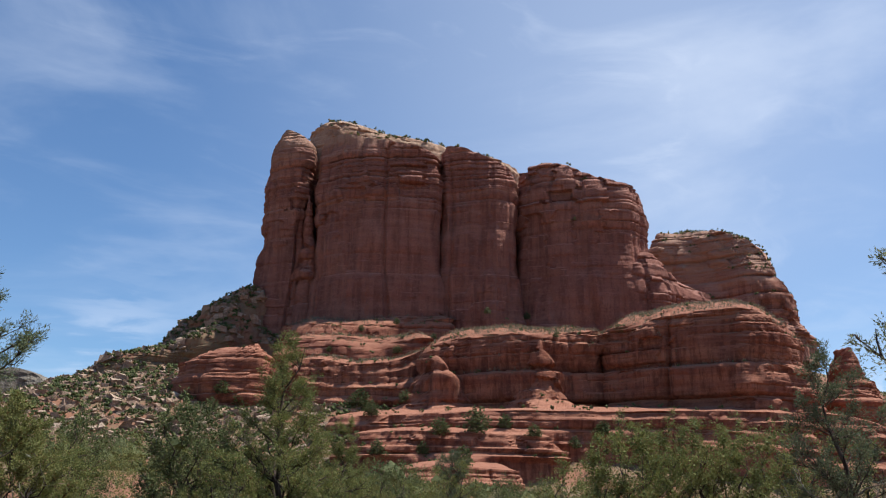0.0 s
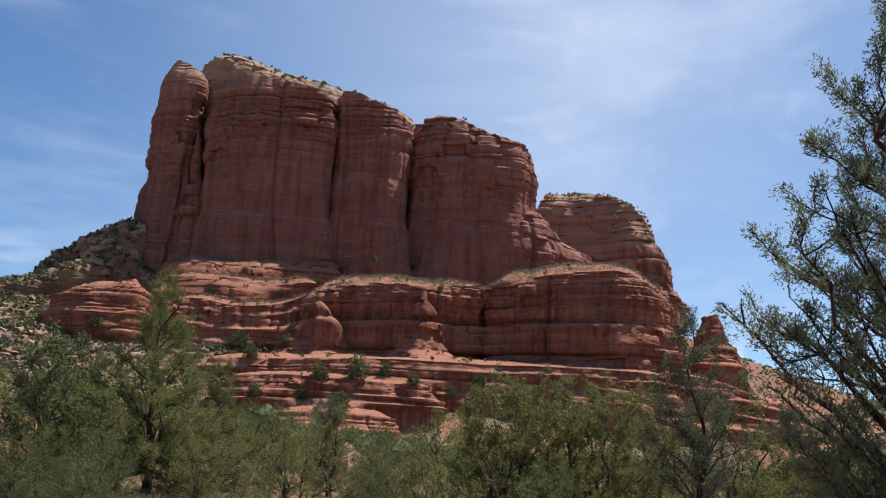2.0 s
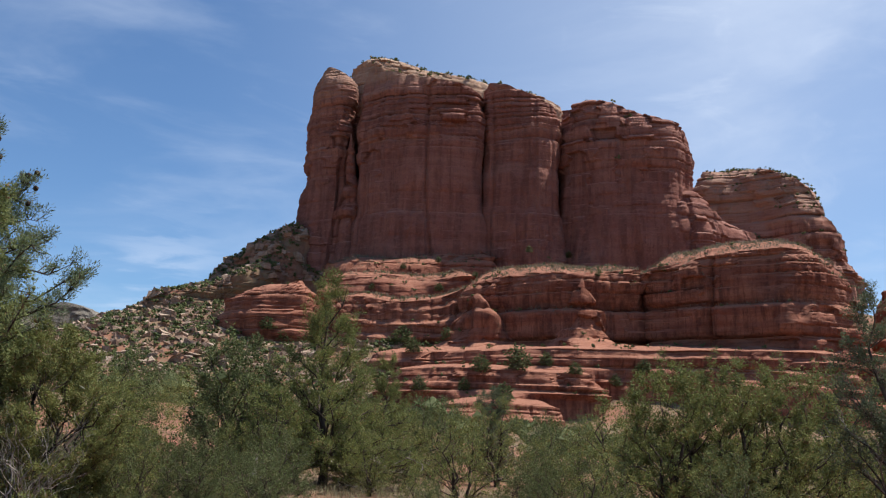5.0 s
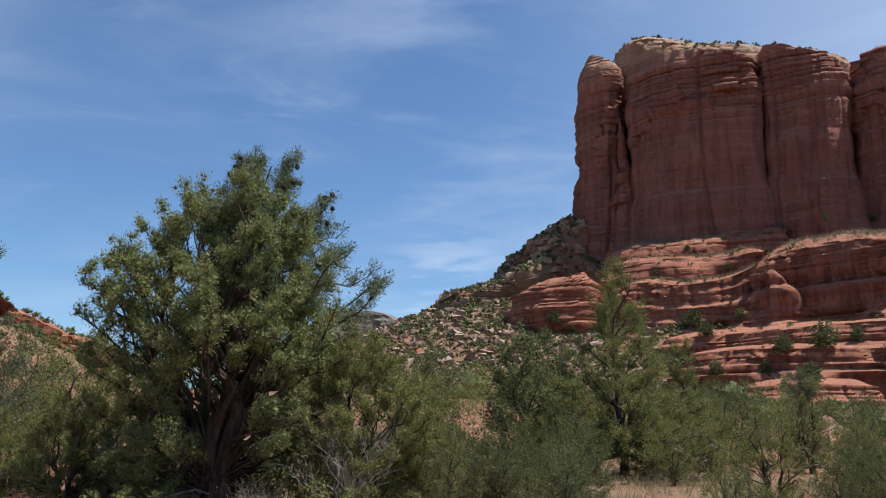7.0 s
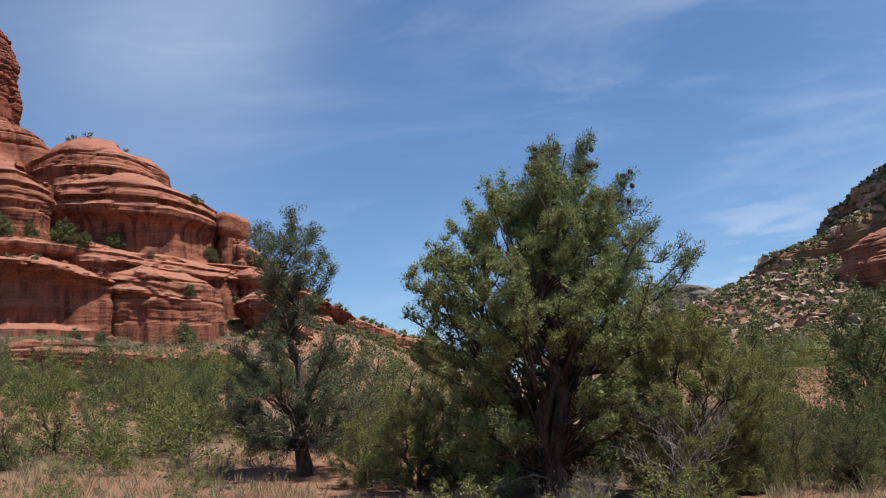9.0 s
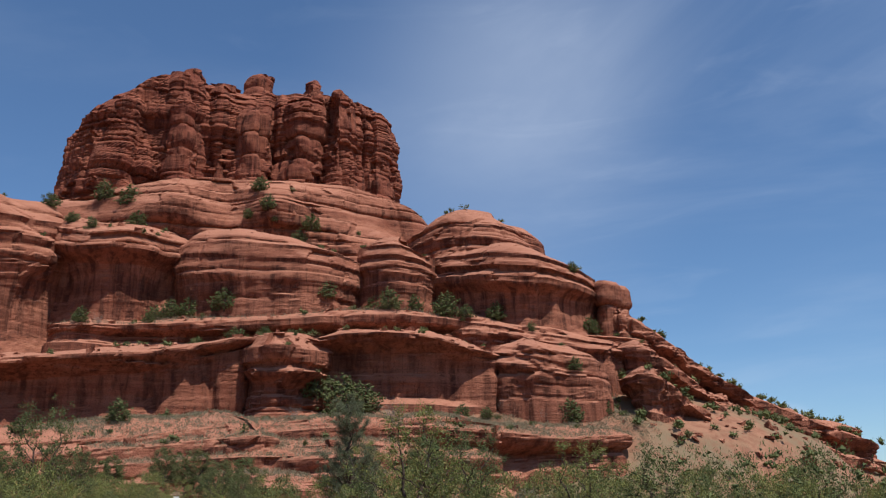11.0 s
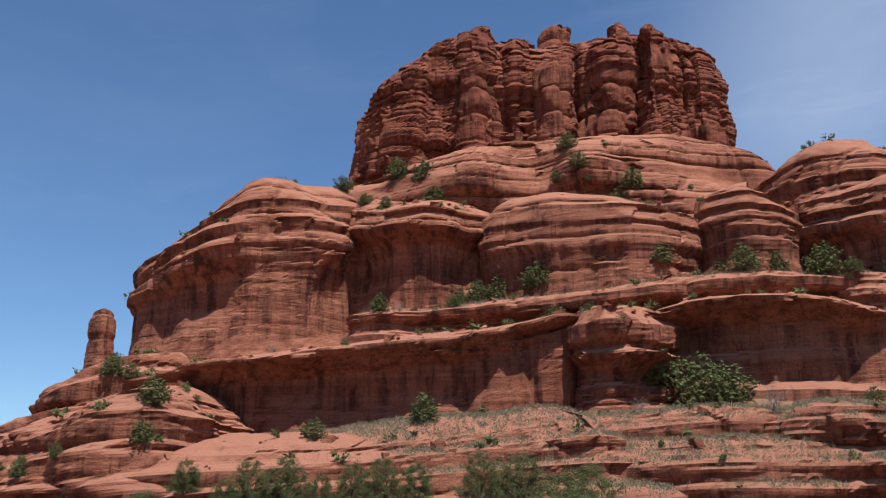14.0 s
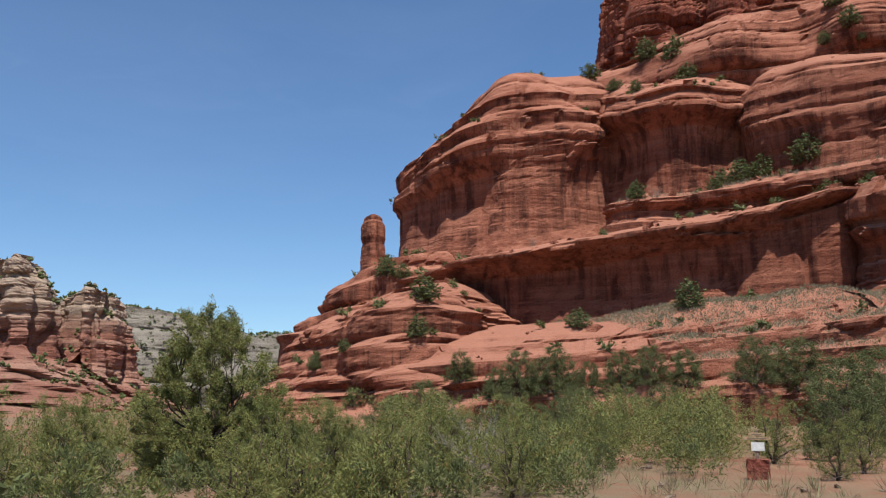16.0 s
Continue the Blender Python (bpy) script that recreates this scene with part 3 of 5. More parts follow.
B_DOME_B = [(-145.4, 106.9, 35.1, 54.1), (-132.7, 106, 32.7, 51.1), (-127, 110, 33.1, 51.4), (-124.8, 115.7, 33.8, 50.9), (-127.7, 125.8, 36.5, 51.8)]
B_DOME_C = [(-126.8, 120.8, 36.1, 51.1), (-117, 119.4, 34.1, 50.6), (-108.6, 120.4, 32.7, 49), (-101.3, 125.1, 32.7, 48.2), (-99.2, 133.9, 34.3, 47.4), (-100.8, 142.4, 35.8, 46.3)]
B_DOME_D = [(-100.6, 137.8, 38.4, 50.1), (-93.2, 135.3, 36.7, 49.5), (-89.1, 137.7, 36.5, 48.7), (-88.5, 144.8, 38.2, 47.1)]
B_DOME_E = [(-97.9, 151.1, 40.6, 55.5), (-88.1, 147.2, 37.4, 56.7), (-80.1, 147.6, 35.4, 56), (-75.7, 151.6, 35.5, 55.4), (-74.9, 161.4, 37.2, 53.9)]
B_DOME_F = [(-90.1, 146.2, 35, 48.7), (-80, 142.2, 32.8, 48.2), (-72.6, 142.1, 31.7, 47.1), (-67.2, 146.1, 31.7, 46.4), (-64.9, 154, 32.7, 45.6), (-65.5, 164.2, 34.6, 44.2)]
B_TOWER = [(-65.7, 162.1, 33.4, 44.2), (-62.1, 158.9, 32.4, 43.4), (-60.6, 165.4, 33.3, 43.6)]
B_TOWER_B = [(-62.9, 160.8, 32.7, 38.3), (-59.7, 159.5, 32.1, 38.3), (-59, 165.8, 33, 36.2)]
B_SPIRE = [(-151.5, 71.9, 23.2, 33), (-149.1, 72.7, 23, 33.3), (-150.5, 74.8, 23.3, 33)]
B_SPUR = [(-149.1, 66.4, 13.7, 20.9), (-142.4, 67.8, 13.4, 22.6), (-139.4, 70.3, 13.3, 24.3), (-138.8, 74.5, 13.5, 25.4), (-141.1, 81.8, 14.6, 26.7)]
B_SHELF = [(-132.5, 101, 30.3, 33.3), (-122.4, 107.7, 30, 33.8), (-114, 114, 29.8, 34.4), (-105, 119.5, 29.9, 34.8), (-95, 125.9, 30.3, 35.7), (-87.2, 133, 30.7, 36.2), (-80.1, 140, 30.9, 35), (-71.9, 148.7, 31.2, 33.8), (-65.2, 156, 30.7, 33.8), (-58.4, 163.9, 29.4, 33.3)]
B_CLIFF_A = [(-142.8, 72.5, 13.6, 22.2), (-133.6, 74, 12.5, 22.1), (-126.9, 76.8, 12.3, 23.4), (-119.1, 83, 12.5, 24.3), (-112.1, 90, 13.3, 25.2), (-105.4, 96.8, 14.2, 26), (-100.5, 103.4, 15.4, 27.6), (-98.7, 109.2, 16.5, 28.9)]
B_CLIFF_B = [(-102.0, 108.9, 16.3, 29.1), (-94.4, 106.3, 15.3, 28.8), (-91.4, 108.7, 15.3, 28.9), (-91.2, 116.3, 16.0, 29.3)]
B_CLIFF_C = [(-95, 117.3, 21.1, 29.2), (-88.3, 115.9, 20.3, 29.5), (-82.8, 118.3, 19.7, 29.7), (-77.1, 122.5, 19.6, 29.3), (-73.1, 125.6, 19.3, 28), (-71.2, 132.9, 19.8, 27.1)]
B_CLIFF_D = [(-72.8, 134.4, 20.8, 28.6), (-65.9, 132.8, 20, 27.6), (-61.4, 136.3, 19.9, 26.3), (-58.3, 145.4, 20.6, 25.9)]
B_CLIFF_E = [(-82.1, 139, 28.7, 34.7), (-75.6, 138.7, 27.9, 33.9), (-69.6, 142.1, 26.9, 32.3), (-63.8, 148.1, 26.3, 31.4), (-58.7, 157.7, 26.3, 30.4)]
B_TAIL = [(-69.5, 187, 9.7, 38.4), (-60.5, 188.2, 9.2, 32.5), (-51.9, 190.9, 8.7, 26.7), (-39.9, 196.2, 8.1, 21.8), (-28, 204.7, 7.6, 18.7)]
B_TAIL_B = [(-59.3, 160.9, 30, 38.1), (-53.2, 167.4, 26.3, 32.8), (-47.3, 175.6, 21.9, 27.4), (-37.6, 186.4, 15.3, 21.6), (-27.1, 198.7, 11.6, 16.6)]
B_TAIL_C = [(-55.4, 153.8, 24.8, 31.1), (-49.7, 160.1, 21.2, 26.3), (-42.7, 167.6, 16.2, 20.7), (-34.6, 177.9, 11.2, 16), (-26.2, 188.7, 8.4, 12.1)]
B_TAIL_D = [(-51.6, 146.7, 19, 25.3), (-45.2, 153.2, 15.1, 19.4), (-38.8, 161.4, 11.1, 14.3), (-33, 170, 8.3, 11.2), (-27.8, 179.3, 6.4, 8.9)]
B_BASE_A = [(-137, 57.8, 6.3, 13.9), (-126.1, 59.4, 6.2, 15.4), (-119.9, 62.4, 6.2, 17.6), (-116.4, 66.1, 7.3, 18), (-117.7, 70.6, 7.9, 17.5)]
B_BASE_B = [(-127.4, 54.8, 3.9, 8.6), (-118.7, 59.6, 4, 10), (-113.6, 65, 4, 11.1), (-108, 72.1, 5.1, 11.5), (-103, 78.6, 5.6, 12), (-97.7, 84.3, 6.1, 12.8), (-92.8, 89.9, 6.6, 13.7), (-87.8, 94.8, 7, 14.4), (-85.1, 98.4, 7, 14.7)]
B_BASE_C = [(-102.7, 93.8, 7.7, 13.8), (-94.4, 98.2, 7.5, 14.8), (-88.7, 101.9, 7.5, 15.5), (-82.8, 106.4, 7.9, 16.2), (-78.1, 110.6, 8.3, 16.4), (-77.2, 114.6, 8.4, 16.2)]
B_BASE_D = [(-76.7, 112.6, 8.3, 16), (-71.3, 112, 8.2, 16), (-66.9, 115.2, 8.1, 15.7), (-63.6, 119.8, 8.6, 15.2), (-58.7, 126.7, 9.7, 14.6), (-52.3, 134.5, 9.7, 15.3)]
B_BASE_E = [(-101, 83.2, 5.2, 11), (-91, 91.7, 5, 11.5), (-82.6, 97.8, 4.9, 11.8), (-76.8, 102, 5.3, 12.1), (-71.1, 107.6, 5.2, 12.1), (-63.8, 116.5, 5.5, 12.1)]
CANYON_A = [(-448.5, -13.3, -2, 73), (-429.5, 13.7, 3, 65), (-422.5, 18.7, 3, 67), (-424.5, 25.7, 3, 61), (-440.5, 33.7, 3, 55)]
CANYON_B = [(-460.5, 34.7, 2, 52), (-445.5, 42.7, 3, 55), (-442.5, 45.7, 3, 58), (-443.5, 55.7, 2, 55), (-458.5, 68.7, 2, 51)]
CANYON_C = [(-727.5, -31.3, 1, 69), (-730.5, 45.7, 0, 82), (-717.5, 87.7, 0, 78), (-714.5, 122.7, 0, 73), (-709.5, 154.7, 0, 68), (-713.5, 181.7, -1, 57), (-727.5, 211.7, -1, 62), (-736.5, 251.7, -1, 57)]


SHEER = ((2.5, 0), (1.2, 0.12), (0.6, 0.4), (0, 0.75), (-0.6, 0.9), (-2.5, 1.0))
FLARED = ((11, 0), (8, 0.25), (4.5, 0.42), (1.2, 0.55), (0, 0.8), (-1.5, 0.94), (-4, 1.0))
ROUNDED = ((2, 0), (2.5, 0.2), (2.0, 0.45), (0.5, 0.65), (-2.0, 0.82), (-6, 0.94), (-10, 1.0))
STEPS = ((6, 0), (5.5, 0.22), (3.5, 0.28), (3.2, 0.5), (1.2, 0.56), (1.0, 0.8), (-0.5, 0.86), (-1.5, 1.0))
DOME = ((0.3, 0), (0.2, 0.1), (0.0, 0.3), (0.1, 0.44), (0.7, 0.5), (0.6, 0.56), (-0.3, 0.66), (0.1, 0.70), (-1.2, 0.80), (-0.9, 0.83), (-2.6, 0.9), (-4.6, 0.96), (-6.5, 1.0))
OVERHANG = ((-0.6, 0), (-2.2, 0.1), (-3.3, 0.45), (-3.3, 0.76), (-0.8, 0.87), (0.7, 0.92), (0.5, 0.96), (-1.8, 1.0))
BROW = ((-1.2, 0), (-2.0, 0.15), (-2.2, 0.45), (-1.9, 0.6), (0.4, 0.70), (0.4, 0.75), (-0.8, 0.82), (-0.4, 0.86), (-2.6, 0.94), (-5, 1.0))
LOW_BROW = ((0.6, 0), (-0.6, 0.1), (-1.4, 0.3), (-1.2, 0.45), (0.6, 0.54), (0.7, 0.6), (-0.4, 0.66), (0.1, 0.71), (-1.4, 0.8), (-1.1, 0.84), (-3.0, 0.92), (-5.5, 1.0))
LEDGE = ((0.6, 0), (-0.9, 0.22), (-1.4, 0.45), (0.9, 0.58), (1.0, 0.84), (-1.0, 1.0))
SLICK = ((6, 0), (6, 0.4), (6, 0.6), (5.0, 0.76), (2.8, 0.9), (0, 1.0))
LEANING = ((7, 0), (5.5, 0.25), (3, 0.4), (1.5, 0.55), (-1.5, 0.72), (-5, 0.88), (-9, 1.0))
APRONED = ((4.2, 0), (3.2, 0.14), (2.7, 0.26), (2.2, 0.31), (0.7, 0.35), (0.4, 0.6), (0, 0.75), (-0.6, 0.9), (-2.5, 1.0))
COLUMN = ((0.35, 0), (-0.15, 0.25), (0.0, 0.5), (-0.1, 0.62), (0.22, 0.7), (0.25, 0.9), (-0.15, 1.0))
PILLAR = ((1.2, 0), (0.5, 0.15), (0.1, 0.4), (0.2, 0.7), (-0.1, 0.9), (-1.0, 1.0))


def formation(name, label, category):
    return tagged(new(name), label, category, kind="structure")


butte = formation("butte", "huge red sandstone butte with pale layered caprock above ledges", "butte")
B = 2.6  # coarse grain of the far cliffs
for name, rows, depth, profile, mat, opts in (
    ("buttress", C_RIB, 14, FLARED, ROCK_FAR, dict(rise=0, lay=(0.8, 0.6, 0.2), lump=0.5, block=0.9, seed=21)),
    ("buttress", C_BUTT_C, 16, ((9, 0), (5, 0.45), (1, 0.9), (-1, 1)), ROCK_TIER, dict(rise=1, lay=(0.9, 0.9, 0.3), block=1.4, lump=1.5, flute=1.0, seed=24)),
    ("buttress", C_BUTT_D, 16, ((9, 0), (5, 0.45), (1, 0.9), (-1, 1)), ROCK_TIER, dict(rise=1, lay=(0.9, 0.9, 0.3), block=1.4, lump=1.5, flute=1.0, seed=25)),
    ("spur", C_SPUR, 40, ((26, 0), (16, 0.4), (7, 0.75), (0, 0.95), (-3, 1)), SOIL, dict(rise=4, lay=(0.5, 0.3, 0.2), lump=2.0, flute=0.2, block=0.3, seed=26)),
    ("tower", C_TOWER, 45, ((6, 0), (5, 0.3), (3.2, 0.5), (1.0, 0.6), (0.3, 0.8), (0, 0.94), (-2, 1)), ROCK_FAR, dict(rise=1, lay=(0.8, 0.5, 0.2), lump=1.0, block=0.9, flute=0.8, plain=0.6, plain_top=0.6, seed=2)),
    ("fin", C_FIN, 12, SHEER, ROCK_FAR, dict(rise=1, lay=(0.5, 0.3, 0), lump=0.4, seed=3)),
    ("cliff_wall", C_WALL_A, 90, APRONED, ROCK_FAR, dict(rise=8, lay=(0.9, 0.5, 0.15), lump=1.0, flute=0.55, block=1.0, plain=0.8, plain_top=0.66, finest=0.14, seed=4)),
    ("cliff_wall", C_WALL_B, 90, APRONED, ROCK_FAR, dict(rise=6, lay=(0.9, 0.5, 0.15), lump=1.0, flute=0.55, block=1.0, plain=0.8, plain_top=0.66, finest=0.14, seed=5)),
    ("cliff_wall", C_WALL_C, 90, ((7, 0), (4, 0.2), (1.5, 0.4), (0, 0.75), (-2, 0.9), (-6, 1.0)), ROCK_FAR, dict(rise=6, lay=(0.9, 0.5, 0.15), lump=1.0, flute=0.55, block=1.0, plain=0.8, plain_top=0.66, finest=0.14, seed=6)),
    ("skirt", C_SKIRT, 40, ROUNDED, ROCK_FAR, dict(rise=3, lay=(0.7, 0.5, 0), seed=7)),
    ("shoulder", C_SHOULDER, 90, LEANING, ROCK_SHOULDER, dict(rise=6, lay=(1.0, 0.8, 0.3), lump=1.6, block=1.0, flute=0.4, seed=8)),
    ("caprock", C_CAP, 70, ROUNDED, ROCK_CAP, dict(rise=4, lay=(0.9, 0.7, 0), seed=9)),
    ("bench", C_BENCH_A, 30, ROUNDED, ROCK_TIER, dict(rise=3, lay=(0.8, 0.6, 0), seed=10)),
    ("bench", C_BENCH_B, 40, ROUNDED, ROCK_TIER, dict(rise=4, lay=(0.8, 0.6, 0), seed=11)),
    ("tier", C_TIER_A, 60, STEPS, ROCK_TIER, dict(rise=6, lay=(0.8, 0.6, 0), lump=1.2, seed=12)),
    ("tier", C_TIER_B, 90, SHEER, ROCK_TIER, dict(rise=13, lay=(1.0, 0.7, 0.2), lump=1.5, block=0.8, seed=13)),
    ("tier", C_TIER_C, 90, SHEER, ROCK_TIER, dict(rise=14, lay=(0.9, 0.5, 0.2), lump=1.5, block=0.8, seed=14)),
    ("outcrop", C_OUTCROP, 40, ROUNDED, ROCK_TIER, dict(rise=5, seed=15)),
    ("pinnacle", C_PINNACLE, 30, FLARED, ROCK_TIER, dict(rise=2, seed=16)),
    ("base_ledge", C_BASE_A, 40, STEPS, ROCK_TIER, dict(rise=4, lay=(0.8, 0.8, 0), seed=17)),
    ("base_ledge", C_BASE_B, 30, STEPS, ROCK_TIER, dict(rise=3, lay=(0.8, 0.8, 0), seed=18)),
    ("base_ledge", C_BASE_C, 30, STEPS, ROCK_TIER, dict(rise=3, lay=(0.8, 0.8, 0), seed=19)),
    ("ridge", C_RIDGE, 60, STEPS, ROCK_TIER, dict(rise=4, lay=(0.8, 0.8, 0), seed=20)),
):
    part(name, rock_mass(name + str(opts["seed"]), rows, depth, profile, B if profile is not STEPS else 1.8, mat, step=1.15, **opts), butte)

hill = formation("distant_hill", "distant grey rocky hill", "hill")
part("slope", rock_mass("hill", FAR_HILL, 160, ((30, 0), (15, 0.5), (0, 0.9), (-6, 1)), 6.0, ROCK_GREY, step=4.0, rise=6, lay=(0.6, 0.4, 0), seed=30), hill)
canyon = formation("canyon_cliff", "distant red and cream layered canyon cliffs", "cliff")
for rows, mat, d, seed in ((CANYON_A, ROCK_CANYON, 60, 31), (CANYON_B, ROCK_CANYON, 50, 32)):
    part("cliff_wall", rock_mass("canyon" + str(seed), rows, d, ((30, 0), (18, 0.26), (6, 0.42), (5, 0.6), (3, 0.63), (2.4, 0.8), (0.2, 0.84), (-1, 1)), 2.4, mat, step=1.2, rise=2, lay=(0.6, 0.8, 0.4), flute=3.4, block=1.3, lump=1.6, finest=0.5, seed=seed), canyon)
ridge = formation("distant_ridge", "distant grey ridge dotted with scrub", "ridge")
part("slope", rock_mass("ridge", CANYON_C, 120, ((60, 0), (34, 0.4), (12, 0.75), (0, 0.92), (-4, 1)), 5.0, ROCK_GREY, step=2.6, rise=5, lay=(0.8, 0.8, 0.2), block=0.9, lump=1.4, seed=33), ridge)

bell = formation("bell_rock", "bell-shaped red sandstone formation of stepped domes and pillars", "rock formation")
for name, rows, depth, profile, opts in (
    ("crown_core", B_CORE, 30, ((1.2, 0), (1.2, 0.2), (0.8, 0.45), (0.5, 0.7), (0, 0.88), (-1.2, 1.0)), dict(rise=2, lay=(0.6, 0.8, 0.35), block=1.2, flute=1.0, lump=1.6, seed=40)),
    ("pillar", B_PIL_A, 9, PILLAR, dict(rise=1, lay=(0.6, 0.75, 0.3), block=0.9, lump=1.2, flute=0.8, seed=41)),
    ("pillar", B_PIL_B, 9, PILLAR, dict(rise=1, lay=(0.6, 0.75, 0.3), block=0.9, lump=1.2, flute=0.8, seed=42)),
    ("pillar", B_PIL_C, 9, PILLAR, dict(rise=1, lay=(0.6, 0.75, 0.3), block=0.9, lump=1.2, flute=0.8, seed=43)),
    ("pillar", B_PIL_D, 8, PILLAR, dict(rise=1, lay=(0.6, 0.75, 0.3), block=0.9, lump=1.2, flute=0.8, seed=44)),
    ("pillar", B_PIL_E, 8, PILLAR, dict(rise=1, lay=(0.6, 0.75, 0.3), block=0.9, lump=1.2, flute=0.8, seed=45)),
    ("pillar", B_PIL_F, 6, PILLAR, dict(rise=1, lay=(0.6, 0.75, 0.3), block=0.9, lump=1.2, flute=0.8, seed=46)),
    ("pillar", B_PIL_G, 9, PILLAR, dict(rise=1, lay=(0.6, 0.75, 0.3), block=0.9, lump=1.2, flute=0.8, seed=47)),
    ("pillar", B_PIL_H, 6, PILLAR, dict(rise=1, lay=(0.6, 0.75, 0.3), block=0.9, lump=1.2, flute=0.8, seed=48)),
    ("pillar", B_PIL_I, 8, PILLAR, dict(rise=1, lay=(0.6, 0.75, 0.3), block=0.9, lump=1.2, flute=0.8, seed=49)),
    ("pillar", B_PIL_J, 8, PILLAR, dict(rise=1, lay=(0.6, 0.75, 0.3), block=0.9, lump=1.2, flute=0.8, seed=50)),
    ("skirt", B_SKIRT, 40, SLICK, dict(rise=1, lay=(1.1, 0.35, 0.08), lump=1.0, flute=0.2, finest=0.1, seed=51)),
    ("dome", B_DOME_A, 34, LOW_BROW, dict(follow=0.8, rise=0.6, block=0.34, vary=0.35, lay=(0.75, 0.3, 0.08), finest=0.13, lump=0.8, flute=0.3, plain=0.8, plain_top=0.48, seed=52)),
    ("dome", B_DOME_B, 30, BROW, dict(follow=0.8, rise=0.6, block=0.34, vary=0.35, lay=(0.75, 0.3, 0.08), finest=0.13, lump=0.8, flute=0.3, plain=0.8, plain_top=0.64, seed=53)),
    ("dome", B_DOME_C, 34, DOME, dict(follow=0.8, rise=0.6, block=0.34, vary=0.35, lay=(0.75, 0.3, 0.08), finest=0.13, lump=0.8, flute=0.3, plain=0.8, plain_top=0.3, seed=54)),
    ("dome", B_DOME_D, 24, DOME, dict(follow=0.8, rise=0.6, block=0.34, vary=0.35, lay=(0.75, 0.3, 0.08), finest=0.13, lump=0.8, flute=0.3, plain=0.8, plain_top=0.3, seed=55)),
    ("dome", B_DOME_E, 24, DOME, dict(follow=0.8, rise=0.6, block=0.34, vary=0.35, lay=(0.75, 0.3, 0.08), finest=0.13, lump=0.8, flute=0.3, plain=0.8, plain_top=0.45, seed=56)),
    ("dome", B_DOME_F, 30, LOW_BROW, dict(follow=0.8, rise=0.6, block=0.34, vary=0.35, lay=(0.75, 0.3, 0.08), finest=0.13, lump=0.8, flute=0.3, plain=0.8, plain_top=0.48, seed=57)),
    ("tower", B_TOWER, 9, PILLAR, dict(rise=0.5, seed=58)),
    ("tower", B_TOWER_B, 9, PILLAR, dict(rise=0.5, seed=59)),
    ("spire", B_SPIRE, 3.5, COLUMN, dict(rise=0.2, lay=(0.25, 0.4, 0.2), lump=0.3, flute=0.2, block=0.4, lift=0, seed=60)),
    ("shelf", B_SHELF, 34, LEDGE, dict(rise=3, seed=61)),
    ("spur", B_SPUR, 16, STEPS, dict(rise=1.5, seed=72)),
    ("cliff", B_CLIFF_A, 30, OVERHANG, dict(vary=0.2, rise=3, lay=(0.6, 0.5, 0.15), plain=0.85, plain_top=0.8, finest=0.12, lump=0.8, seed=62)),
    ("cliff", B_CLIFF_B, 22, LEDGE, dict(rise=2, block=0.9, seed=63)),
    ("cliff", B_CLIFF_C, 22, OVERHANG, dict(vary=0.2, rise=3, plain=0.8, plain_top=0.75, finest=0.12, seed=64)),
    ("cliff", B_CLIFF_D, 22, DOME, dict(rise=3, seed=65)),
    ("cliff", B_CLIFF_E, 20, DOME, dict(rise=2, seed=66)),
    ("tail", B_TAIL, 22, STEPS, dict(rise=1.5, seed=73)),
    ("tail", B_TAIL_B, 12, LEDGE, dict(rise=1, block=0.9, seed=74)),
    ("tail", B_TAIL_C, 12, LEDGE, dict(rise=1, block=0.9, seed=75)),
    ("tail", B_TAIL_D, 12, LEDGE, dict(rise=1, block=0.9, seed=76)),
    ("base_ledge", B_BASE_A, 24, STEPS, dict(rise=3, seed=67)),
    ("base_ledge", B_BASE_B, 20, STEPS, dict(rise=3, seed=68)),
    ("base_ledge", B_BASE_C, 14, LEDGE, dict(rise=1.5, seed=69)),
    ("base_ledge", B_BASE_D, 14, LEDGE, dict(rise=1.5, seed=70)),
    ("base_ledge", B_BASE_E, 12, STEPS, dict(rise=1.5, seed=71)),
):
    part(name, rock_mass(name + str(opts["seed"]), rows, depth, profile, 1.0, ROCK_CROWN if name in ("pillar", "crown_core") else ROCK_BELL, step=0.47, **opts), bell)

# ---- trees and shrubs ----


def tube(paths, sides=6):
    """Tapered limbs: each path is a list of (point, radius)."""
    verts, faces, base = [], [], 0
    for path in paths:
        p = np.array([q[0] for q in path], float)
        r = np.array([q[1] for q in path], float)
        t = np.gradient(p, axis=0)
        t /= np.maximum(np.linalg.norm(t, axis=1), 1e-6)[:, None]
        ref = np.where(np.abs(t[:, 2:3]) > 0.9, [[1.0, 0, 0]], [[0, 0, 1.0]])
        a = np.cross(t, ref)
        a /= np.linalg.norm(a, axis=1)[:, None]
        b = np.cross(t, a)
        w = np.linspace(0, 2 * np.pi, sides, endpoint=False)
        ring = p[:, None] + r[:, None, None] * (np.cos(w)[None, :, None] * a[:, None] + np.sin(w)[None, :, None] * b[:, None])
        verts.append(ring.reshape(-1, 3))
        n = len(p)
        jj, ii = np.meshgrid(np.arange(n - 1), np.arange(sides), indexing="ij")
        a0, a1 = base + jj * sides + ii, base + jj * sides + (ii + 1) % sides
        faces.append(np.stack([a0, a1, a1 + sides, a0 + sides], -1).reshape(-1, 4))
        base += n * sides
    return np.concatenate(verts), np.concatenate(faces)


